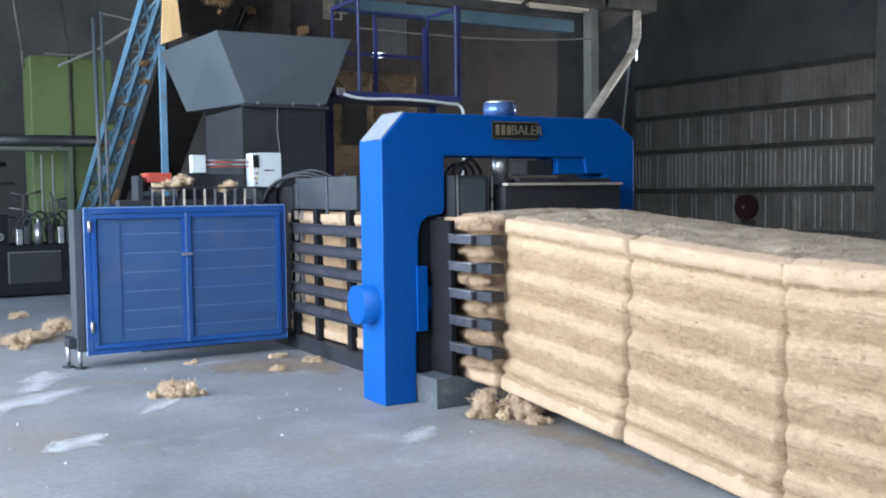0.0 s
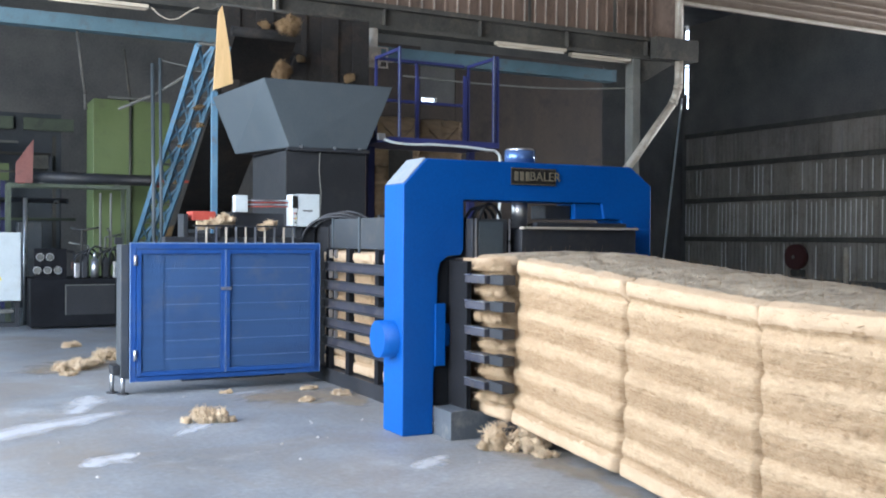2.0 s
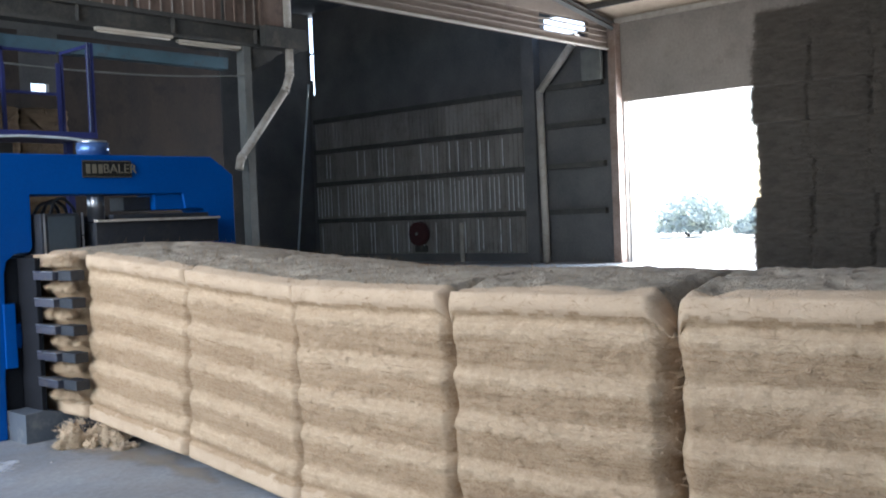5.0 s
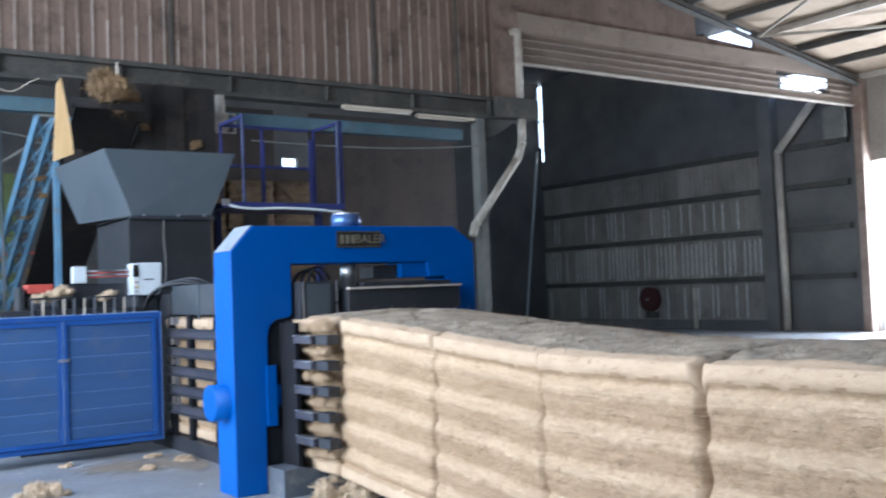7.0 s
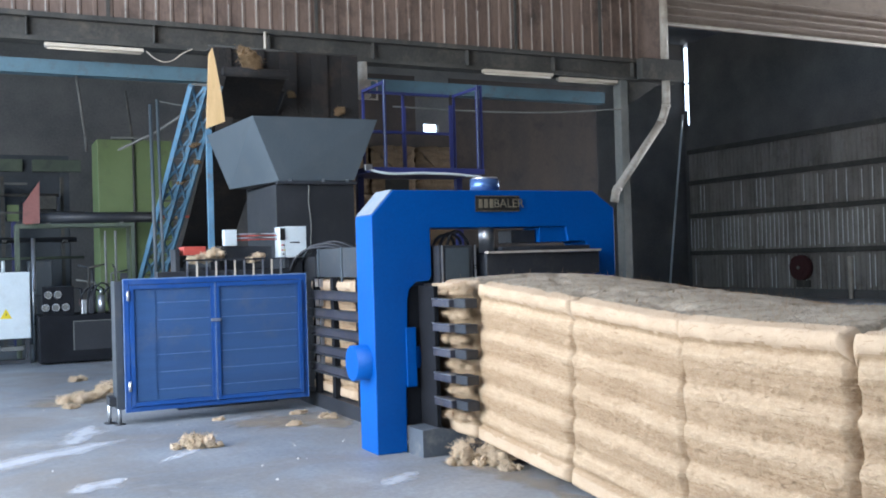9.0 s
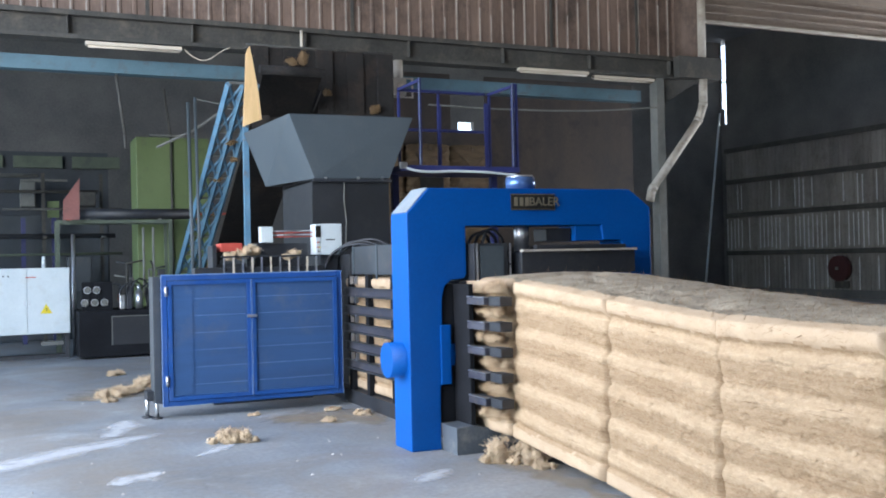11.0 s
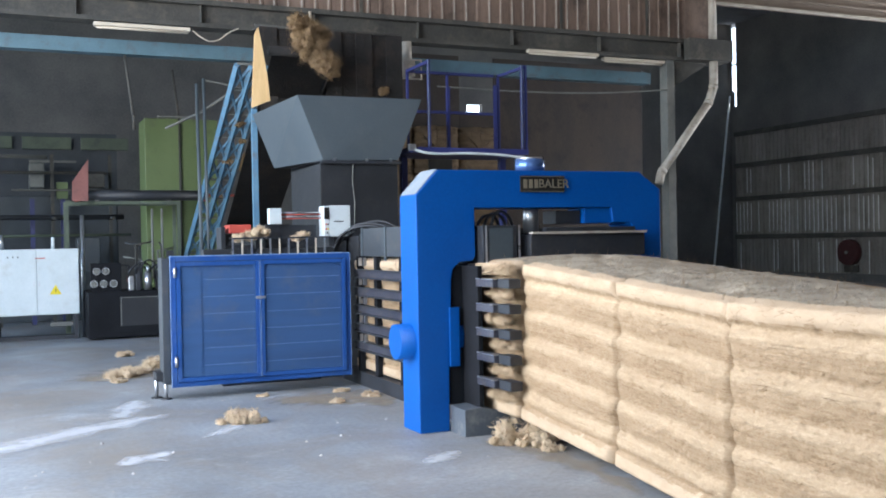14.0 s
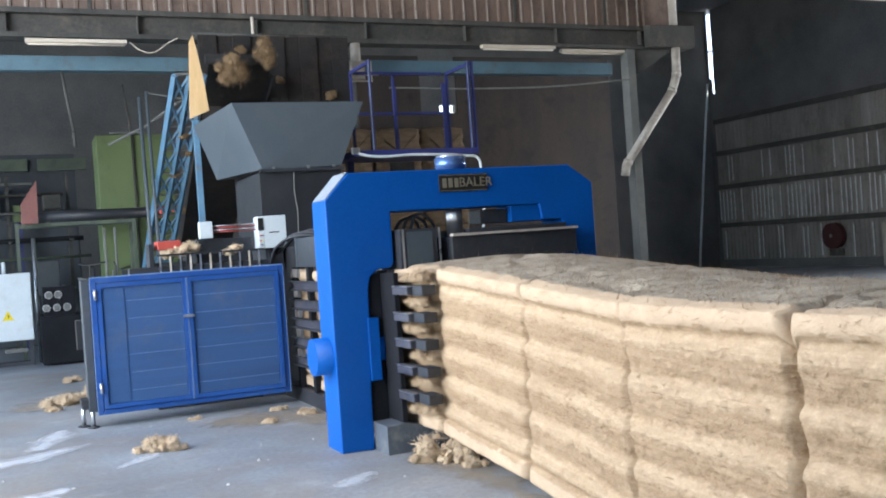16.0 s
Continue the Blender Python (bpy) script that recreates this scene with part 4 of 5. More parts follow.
tier = thing("wire_tier_head", "wire tying head with a red motor on the cage", "tying head")
part("motor", boxes((2.24, 2.46, 10.05, 10.3, 1.5, 1.585), bevel=0.01), RED, tier, "red motor housing")
part("bed", boxes((2.1, 3.2, 10.02, 10.5, 1.30, 1.345), bevel=0.006), BLACK, tier)
part("stand", boxes((2.15, 3.15, 10.06, 10.46, 0.0, 1.298)), BLACK, tier)
part("bracket", boxes((2.16, 2.2, 10.05, 10.3, 1.345, 1.56)), BLACK, tier)
part("bracket", boxes((2.5, 2.54, 10.05, 10.3, 1.345, 1.56)), BLACK, tier)
part("bracket", boxes((2.205, 2.495, 10.1, 10.3, 1.345, 1.38)), BLACK, tier)
part("gear_case", boxes((2.62, 3.16, 10.15, 10.45, 1.346, 1.58), bevel=0.012), BLACK, tier)
part("junction_box", boxes((2.64, 2.765, 10.04, 10.13, 1.585, 1.745), bevel=0.006), WHITE, tier, "small white junction box")
for dz, m in ((0.0, RED), (0.02, STEEL), (0.04, RED), (0.06, STEEL)):
    part("conduit", rod(bmesh.new(), (2.766, 10.09, 1.64 + dz), (3.2, 10.11, 1.645 + dz), 0.006, 8), m, tier)

control = thing("control_box", "white wall-mounted control box with small buttons", "control box")
part("housing", boxes((3.25, 3.475, 10.0, 10.2, 1.452, 1.77), bevel=0.008), WHITE, control)
part("screen", boxes((3.195, 3.248, 9.99, 10.0, 1.63, 1.75), bevel=0.003), PLATE, control)
part("face", boxes((3.196, 3.249, 10.001, 10.19, 1.455, 1.765), bevel=0.004), WHITE, control)
for k, (x, z, m) in enumerate([(3.215, 1.58, RED), (3.235, 1.58, PLATE), (3.215, 1.53, RED), (3.235, 1.53, YELLOW), (3.225, 1.49, PLATE)]):
    part("button", rod(bmesh.new(), (x, 9.992, z), (x, 10.001, z), 0.008, 10), m, control)
part("label_bars", boxes((3.30, 3.40, 9.996, 10.0, 1.60, 1.612)), PLATE, control)
part("bracket", boxes((3.30, 3.44, 10.05, 10.2, 1.29, 1.451)), BLACK, control)

# ---- service platform ----
deck = thing("service_platform", "dark blue service platform with guard rails beside the hopper", "platform")
part("deck", boxes((4.70, 6.32, 11.34, 12.15, 2.46, 2.53), bevel=0.004), DARKBLUE, deck)
for x, y in ((4.96, 11.36), (6.245, 11.36), (6.31, 11.38), (5.54, 12.1), (6.29, 12.1), (4.98, 12.1)):
    part("rail_post", boxes((x - 0.015, x + 0.015, y - 0.015, y + 0.015, 2.532, 3.6)), DARKBLUE, deck)
for z in (3.56, 3.05):
    part("guard_rail", boxes((4.983, 6.222, 12.085, 12.115, z, z + 0.035)), DARKBLUE, deck)
part("guard_rail", boxes((6.275, 6.305, 11.403, 12.078, 3.56, 3.595)), DARKBLUE, deck)
part("guard_rail", boxes((4.96, 4.99, 11.385, 12.078, 3.56, 3.595)), DARKBLUE, deck)
part("toe_plate", boxes((5.52, 5.56, 12.06, 12.08, 2.532, 3.4)), DARKBLUE, deck)
part("toe_plate", boxes((6.2, 6.25, 12.06, 12.08, 2.532, 3.45)), DARKBLUE, deck)
for x in (4.8, 6.2):
    part("leg", boxes((x, x + 0.08, 11.9, 11.98, 0.0, 2.458)), DARKBLUE, deck)
# Thin pale strips stand for the lit edges of two rail posts.
part("rail_lit_edge", boxes((4.945, 4.953, 11.338, 11.342, 2.54, 3.6)), DUSTLIT, deck, "pale strip painting the lit rail edge")
part("rail_lit_edge", boxes((6.228, 6.236, 11.338, 11.342, 2.54, 3.6)), DUSTLIT, deck, "pale strip painting the lit rail edge")
part("end_cap", boxes((4.66, 4.76, 11.30, 11.338, 2.48, 2.56), bevel=0.01), STEEL, deck)
hose([(4.74, 11.31, 2.49), (4.9, 11.30, 2.455), (5.5, 11.31, 2.46), (6.1, 11.30, 2.43), (6.27, 11.3, 2.40), (6.31, 11.3, 2.28), (6.32, 11.3, 2.0), (6.32, 11.5, 1.0), (6.3, 11.6, 0.0)], 0.017, "hose", WHITE, deck)

# ---- infeed conveyor ----
conv = thing("infeed_conveyor", "inclined light blue lattice conveyor feeding the hopper", "conveyor")


def conv_z(y):
    return 3.98 - (y - 12.6) * 0.68


def conv_x(x, y):
    return x - (y - 12.55) * 0.03


for x, m in ((3.0, SKYBLUE), (3.19, SKYBLUE), (3.37, SKYBLUE), (4.22, GLOOM)):
    part("chord", rod(bmesh.new(), (conv_x(x, 13.0), 13.0, conv_z(13.0)), (conv_x(x, 17.6), 17.6, conv_z(17.6)), 0.045, 4), m, conv)
y = 13.0
while y < 17.3:
    for x0, x1 in ((3.0, 3.19), (3.37, 3.19), (3.19, 3.0), (3.19, 3.37)):
        part("lattice_bar", rod(bmesh.new(), (conv_x(x0, y), y, conv_z(y)), (conv_x(x1, y + 0.4), y + 0.4, conv_z(y + 0.4)), 0.022, 6), SKYBLUE, conv)
    part("rung", rod(bmesh.new(), (conv_x(3.0, y), y, conv_z(y) + 0.015), (conv_x(3.37, y), y, conv_z(y) + 0.015), 0.018, 6), POST, conv)
    y += 0.4
bm = bmesh.new()
vs = [bm.verts.new(p) for p in ((3.36, 12.6, conv_z(12.6) - 0.12), (4.14, 12.6, conv_z(12.6) - 0.12), (4.14, 17.6, conv_z(17.6) - 0.12), (3.36, 17.6, conv_z(17.6) - 0.12))]
bm.faces.new(vs)
bmesh.ops.solidify(bm, geom=bm.faces[:], thickness=0.03)
part("belt", bm, GLOOM, conv, "black rubber belt")
part("head_roller", rod(bmesh.new(), (3.3, 12.62, 3.84), (4.16, 12.62, 3.84), 0.06, 18), GLOOM, conv)
for x in (3.2, 4.16):
    part("support_leg", boxes((x, x + 0.07, 13.16, 13.23, 0.0, conv_z(13.2) - 0.4)), SKYBLUE, conv)
    part("support_leg", boxes((x, x + 0.07, 16.0, 16.07, 0.0, conv_z(16.0) - 0.4)), DARKBLUE, conv)
# Added dark strips that stand for the gloom behind the hopper.
curtain = thing("gloom_backdrop", "dark sheet standing for the unlit opening behind the hopper", "curtain")
for k in range(9):
    x = 3.36 + k * 0.225
    part("strip", boxes((x, x + 0.24, 13.32 + 0.03 * (k % 2), 13.335 + 0.03 * (k % 2), 2.9 + 0.06 * ((k * 5) % 3), 4.3), bevel=0.003), GLOOM, curtain)
part("rod", rod(bmesh.new(), (3.3, 13.34, 4.31), (5.4, 13.34, 4.31), 0.02, 8), BEAM, curtain)
for x in (3.4, 5.3):
    part("hanger", rod(bmesh.new(), (x, 13.34, 4.31), (x, 13.93, 4.37), 0.012, 6), BEAM, curtain)
board = [(3.05, 3.09), (3.285, 3.19), (3.255, 3.5), (3.185, 3.93), (3.15, 4.1), (3.105, 4.02)]
part("side_board", plate(board, 12.50, 12.53), WOOD, conv, "pale unpainted pine board")

# ---- hydraulic power unit and things in the back hall ----
unit = thing("hydraulic_power_unit", "black hydraulic power unit with gauges in a green frame", "power unit")
part("tank", boxes((1.3, 2.75, 15.85, 16.9, 0.03, 0.72), bevel=0.015), DEEPBLACK, unit, "black oil tank")
part("tank_panel", boxes((1.78, 2.45, 15.84, 15.849, 0.2, 0.62)), FEEDBLACK, unit)
part("panel_edge", boxes((1.765, 1.778, 15.835, 15.849, 0.2, 0.62), (1.765, 2.45, 15.835, 15.849, 0.622, 0.634)), POST, unit)
part("gauge_board", boxes((1.36, 1.8, 16.0, 16.04, 0.72, 1.15), bevel=0.004), DEEPBLACK, unit)
for x, z in ((1.44, 1.03), (1.57, 1.03), (1.40, 0.84), (1.54, 0.84), (1.68, 0.84)):
    g = part("gauge", rod(bmesh.new(), (x, 15.995, z), (x, 15.965, z), 0.055, 20), STEEL, unit)
    part("dial", rod(bmesh.new(), (x, 15.964, z), (x, 15.962, z), 0.046, 20), POST, g)
bm = rod(bmesh.new(), (2.18, 15.95, 0.73), (2.18, 15.95, 1.0), 0.055, 16)
rod(bm, (2.18, 15.95, 1.0), (2.18, 15.95, 1.1), 0.03, 12, 0.02)
part("filter_bottle", bm, STEEL, unit)
for x, h in ((1.95, 0.22), (2.05, 0.35), (2.35, 0.3), (2.5, 0.24), (2.62, 0.4)):
    part("valve", boxes((x - 0.04, x + 0.04, 16.05, 16.15, 0.722, 0.72 + h), bevel=0.012), STEEL if h < 0.3 else BLACK, unit)
for k in range(6):
    hose([(1.9 + k * 0.1, 16.1, 0.9), (1.95 + k * 0.1, 16.0, 1.06 + 0.05 * (k % 3)), (2.15 + k * 0.1, 16.2, 1.08), (2.3 + k * 0.08, 16.5, 0.73)], 0.013, "pressure_hose", BLACK, unit)
for x in (1.06, 2.78):
    for y in (16.85, 17.35):
        part("frame_post", boxes((x, x + 0.05, y, y + 0.05, 0.0, 2.13)), DULLGREEN, unit)
part("frame_rail", boxes((1.111, 2.779, 16.85, 16.9, 2.075, 2.125)), DULLGREEN, unit)
part("frame_rail", boxes((1.111, 2.779, 17.35, 17.4, 2.075, 2.125)), DULLGREEN, unit)
for x in (2.3, 2.45):
    part("standpipe", rod(bmesh.new(), (x, 16.25, 0.9), (x, 16.25, 1.98), 0.018, 8), POST, unit)
part("pipe_column", rod(bmesh.new(), (1.3, 16.78, 0.0), (1.3, 16.78, 1.9), 0.03, 12), STEEL, unit)

rng_unit = random.Random(5)
for k in range(16):
    x, z, y = rng_unit.uniform(1.9, 2.72), rng_unit.uniform(0.74, 1.25), rng_unit.uniform(16.2, 16.6)
    if k % 2:
        part("manifold_block", boxes((x, x + rng_unit.uniform(0.06, 0.16), y, y + 0.1, z, z + rng_unit.uniform(0.04, 0.12)), bevel=0.01), (BLACK, RIB, POST, DULLRED)[k // 2 % 4], unit)
    else:
        part("pipe", rods([(x, y, 0.72), (x, y, z + 0.2), (x + rng_unit.uniform(-0.3, 0.3), y + 0.1, z + 0.25)], 0.014, 8), (POST, BEAM, BLACK)[k // 2 % 3], unit)
rack = thing("pipe_rack", "dim rack of pipes and ducts along the back hall machine", "pipe rack")
for k, (x0, x1, y, z, r, m) in enumerate([(-2.6, 1.9, 19.3, 2.75, 0.03, BEAM), (-2.6, 2.2, 19.4, 1.95, 0.045, BLACK), (-1.5, 2.3, 19.2, 1.62, 0.025, DULLGREEN), (-2.4, 0.9, 19.5, 3.05, 0.035, POST), (0.3, 2.3, 19.0, 2.42, 0.022, BEAM)]):
    part("pipe", rod(bmesh.new(), (x0, y, z), (x1, y, z), r, 10), m, rack)
for x in (-2.2, -1.1, 0.05, 0.95, 1.95):
    part("stanchion", boxes((x, x + 0.06, 19.52, 19.58, 0.0, 3.1)), BEAM, rack)
    part("bracket", boxes((x, x + 0.06, 19.0, 19.519, 1.9, 1.94)), BEAM, rack)
for k, (x, z, w, h) in enumerate([(-1.9, 0.9, 0.5, 0.6), (-0.7, 1.1, 0.42, 0.5), (1.35, 0.95, 0.4, 0.62), (1.55, 2.48, 0.3, 0.25)]):
    part("duct_box", boxes((x, x + w, 19.08, 19.5, z, z + h), bevel=0.02), (BLACK, DULLGREEN, DARKPANEL, BEAM)[k], rack)
ram = thing("ram_cylinder", "long dark hydraulic ram with red end caps above the power unit", "cylinder")
part("barrel", rod(bmesh.new(), (1.3, 16.85, 2.22), (3.2, 16.85, 2.22), 0.085, 18), BLACK, ram)
part("rod", rod(bmesh.new(), (3.2, 16.85, 2.221), (4.25, 16.85, 2.221), 0.02, 10), RED, ram)
part("end_cap", rod(bmesh.new(), (1.2, 16.85, 2.22), (1.299, 16.85, 2.22), 0.1, 14), RED, ram)
part("end_cap", rod(bmesh.new(), (3.2, 16.85, 2.22), (3.28, 16.85, 2.22), 0.1, 14), RED, ram)
part("guard_plate", plate([(1.15, 2.12), (1.39, 2.12), (1.40, 2.77), (1.16, 2.42)], 16.6, 16.615), DULLRED, ram, "faded red guard plate")
for x in (1.5, 2.6):
    part("bracket", boxes((x, x + 0.06, 16.81, 16.89, 2.126, 2.16)), POST, ram)

cab = thing("electrical_cabinet", "white two-door electrical cabinet with a yellow warning triangle", "cabinet")
part("body", boxes((0.01, 1.223, 16.41, 16.75, 0.38, 1.382), bevel=0.008), WHITE, cab)
for x0, x1 in ((0.02, 0.614), (0.62, 1.213)):
    d = part("door", boxes((x0, x1, 16.388, 16.408, 0.39, 1.372), bevel=0.004), WHITE, cab)
    part("handle", boxes((0.57 if x0 < 0.5 else 0.64, 0.585 if x0 < 0.5 else 0.655, 16.375, 16.389, 0.82, 0.9), bevel=0.002), STEEL, d)
part("warning_sign", plate([(0.795, 0.69), (0.961, 0.69), (0.878, 0.84)], 16.384, 16.387), YELLOW, cab, "yellow warning triangle")
part("flash_mark", plate([(0.87, 0.73), (0.885, 0.73), (0.895, 0.765), (0.882, 0.765), (0.892, 0.795), (0.872, 0.76), (0.882, 0.755)], 16.381, 16.3835), PLATE, cab)
part("label_bars", boxes((0.6, 0.74, 16.383, 16.387, 1.235, 1.25)), RED, cab)
for x in (0.22, 0.29, 0.36):
    part("pilot_lamp", rod(bmesh.new(), (x, 16.388, 1.265), (x, 16.375, 1.265), 0.012, 10), PLATE, cab)
part("stand", boxes((0.05, 1.2, 16.45, 16.7, 0.0, 0.06), (0.05, 0.11, 16.45, 16.7, 0.061, 0.379), (1.14, 1.2, 16.45, 16.7, 0.061, 0.379)), BLACK, cab)
part("stand_tray", boxes((0.8, 1.12, 16.46, 16.6, 0.2, 0.26), bevel=0.005), POST, cab)
part("beacon", rod(bmesh.new(), (0.13, 16.55, 1.382), (0.13, 16.55, 1.6), 0.045, 14, 0.03), STEEL, cab)
part("beacon", rod(bmesh.new(), (0.86, 16.55, 1.382), (0.86, 16.55, 1.56), 0.03, 14, 0.024), WHITE, cab)

press2 = thing("green_press", "old green machine with large flat side panels", "machine")
part("panel", boxes((2.38, 3.6, 17.6, 18.4, 0.0, 3.57), bevel=0.01), GREEN, press2, "green painted side panel")
part("pipe", rods([(2.95, 17.55, 0.0), (2.95, 17.55, 3.55), (2.85, 17.55, 4.4)], 0.02, 8), BEAM, press2)
part("top_bar", boxes((2.6, 3.15, 17.5, 17.59, 3.575, 3.61)), POST, press2)
mach = thing("carding_machine", "long dark green machine deep in the back hall", "machine")
part("body", boxes((-3.0, 2.2, 20.5, 22.0, 0.0, 2.4), bevel=0.03), surface("near black green paint", (0.03, 0.037, 0.044), (0.055, 0.064, 0.072), 0.6), mach)
for k in range(5):
    part("cover", boxes((-2.62 + k * 1.04, -1.75 + k * 1.04, 20.4, 20.5, 3.28, 3.51), bevel=0.01), DULLGREEN, mach)
part("top_frame", boxes((-3.0, 2.2, 20.52, 20.62, 2.401, 3.6)), surface("near black side plate", (0.03, 0.036, 0.044), (0.055, 0.062, 0.07), 0.7), mach)
part("hood", boxes((0.6, 0.85, 19.6, 20.3, 2.5, 2.95), bevel=0.02), POST, mach)
part("hood_panel", boxes((1.05, 1.25, 19.65, 19.7, 2.3, 2.6)), GREEN, mach)
part("hood_frame", boxes((0.6, 1.4, 19.62, 19.66, 2.96, 3.0)), POST, mach)
for x in (0.6, 1.12):
    part("leg", boxes((x, x + 0.08, 19.7, 19.78, 0.0, 2.299)), DARKBLUE, mach)

poles = thing("pipe_stand", "two thin dark upright pipes with a cross rail", "pipe stand")
part("upright", rod(bmesh.new(), (2.78, 14.6, 0.0), (2.74, 14.6, 3.7), 0.025, 10), GREY, poles)
part("upright", rod(bmesh.new(), (2.88, 14.6, 0.0), (2.84, 14.6, 3.78), 0.022, 10), GREY, poles)
part("cross_rail", rods([(2.84, 14.6, 3.76), (3.35, 14.6, 3.68)], 0.012, 6), POST, poles)
part("cross_rail", rods([(2.3, 14.62, 3.05), (2.8, 14.62, 3.3), (3.3, 14.62, 3.65)], 0.02, 6), POST, poles)

jack = thing("pallet_truck", "small yellow and black hand truck on the floor", "hand truck")
part("body", boxes((-0.35, 0.08, 16.3, 16.6, 0.16, 0.30), bevel=0.015), YELLOW, jack)
part("stripe", boxes((-0.3, 0.02, 16.295, 16.299, 0.20, 0.25)), PLATE, jack)
part("mast", boxes((-0.2, -0.05, 16.4, 16.5, 0.3, 0.42), bevel=0.01), YELLOW, jack)
for x in (-0.28, -0.02):
    part("wheel", rod(bmesh.new(), (x, 16.4, 0.08), (x + 0.06, 16.4, 0.08), 0.08, 14), BLACK, jack)
part("axle", rod(bmesh.new(), (-0.25, 16.4, 0.08), (0.0, 16.4, 0.08), 0.02, 8), STEEL, jack)
for x in (-0.3, -0.08):
    part("fork", boxes((x, x + 0.1, 16.32, 16.55, 0.1, 0.158)), BLACK, jack)

lantern = thing("caged_lamp", "pale caged work lamp hanging from the beam", "lamp")
part("stem", rod(bmesh.new(), (5.72, 13.95, 4.1), (5.72, 13.95, 4.362), 0.075, 14), PIPE, lantern)
part("head", boxes((5.63, 5.84, 13.9, 14.02, 3.84, 4.09), bevel=0.02), PIPE, lantern)
for x in (5.57, 5.9):
    part("cage_bar", boxes((x, x + 0.02, 13.84, 13.86, 3.79, 4.09)), PIPE, lantern)
for z in (3.79, 4.07):
    part("cage_bar", boxes((5.591, 5.899, 13.84, 13.86, z, z + 0.02)), PIPE, lantern)
part("arm", boxes((5.36, 6.05, 13.94, 13.96, 3.9, 3.92)), PIPE, lantern)
part("bulb", rod(bmesh.new(), (5.74, 13.86, 3.95), (5.74, 13.9, 3.95), 0.06, 14), LAMPWHITE, lantern)
single("pipe_stub", rod(bmesh.new(), (4.22, 13.86, 4.3), (4.22, 13.86, 4.68), 0.022, 10), LAMPWHITE, "short white conduit on the beam", "conduit")
hose([(2.575, 13.85, 4.3), (2.7, 13.85, 4.2), (2.85, 13.87, 4.17), (3.1, 13.88, 4.32), (3.2, 13.88, 4.37)], 0.008, "cable", LAMPWHITE, None, "loose white cable drooping under the beam", "cable")
hose([(6.2, 13.93, 3.72), (7.5, 13.9, 3.70), (9.0, 13.9, 3.74), (10.44, 13.93, 3.86)], 0.014, "cable", POST, None, "grey cable strung between the posts", "cable")
single("hung_pipe", rods([(1.75, 14.45, 4.03), (1.85, 14.45, 3.2), (1.86, 14.45, 3.0)], 0.02, 8), BEAM, "thin dark pipe hanging from the teal beam", "pipe")
tube_lamp(9.2, 10.4, 14.0, 4.30)

# brown partition and stored bales behind the platform
PARTITION = surface("stained brown partition", (0.024, 0.0195, 0.01725), (0.0615, 0.045, 0.0345), 0.85, 0, 0.9, 20, 0.2, stretch=(2, 2, 0.6), dirt=(0.015, 0.014, 0.014), dirt_amount=0.8)
for x0, x1, top in ((6.9, 8.13, 4.9), (8.13, 8.87, 3.84), (8.87, 12.3, 4.9)):
    setting("partition", boxes((x0, x1 - 0.004, 17.3, 17.34, 0.0, top)), PARTITION, "stained brown sheet partition")
single("wall_board", boxes((7.05, 7.5, 16.3, 16.33, 2.2, 2.9), bevel=0.005), PLATE, "dark notice board in the back hall", "board")
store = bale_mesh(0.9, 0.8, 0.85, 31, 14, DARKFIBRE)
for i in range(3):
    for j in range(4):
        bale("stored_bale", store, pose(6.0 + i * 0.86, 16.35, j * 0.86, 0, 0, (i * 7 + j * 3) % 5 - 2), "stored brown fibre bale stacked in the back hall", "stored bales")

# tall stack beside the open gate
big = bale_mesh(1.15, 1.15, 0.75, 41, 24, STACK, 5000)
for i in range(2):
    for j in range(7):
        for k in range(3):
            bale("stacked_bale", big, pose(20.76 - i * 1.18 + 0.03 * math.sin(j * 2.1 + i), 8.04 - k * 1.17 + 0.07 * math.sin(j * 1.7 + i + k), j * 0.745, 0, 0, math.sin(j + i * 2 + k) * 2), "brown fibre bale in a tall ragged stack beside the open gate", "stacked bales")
ext = thing("hose_reel", "dull red round hose reel on the bay wall", "hose reel")
part("drum", rod(bmesh.new(), (21.72, 20.95, 0.86), (21.905, 20.95, 0.86), 0.36, 28), DARKRED, ext)
part("flange", rod(bmesh.new(), (21.7, 20.95, 0.86), (21.719, 20.95, 0.86), 0.24, 24), DARKRED, ext)
part("hub", rod(bmesh.new(), (21.68, 20.95, 0.86), (21.699, 20.95, 0.86), 0.05, 14), POST, ext)
part("bracket", boxes((21.86, 21.91, 20.7, 21.2, 0.3, 0.5)), BEAM, ext)
single("cabinet_box", boxes((21.6, 21.71, 14.15, 14.75, 4.7, 5.5), bevel=0.02), POST, "grey box high on the bay wall", "box")

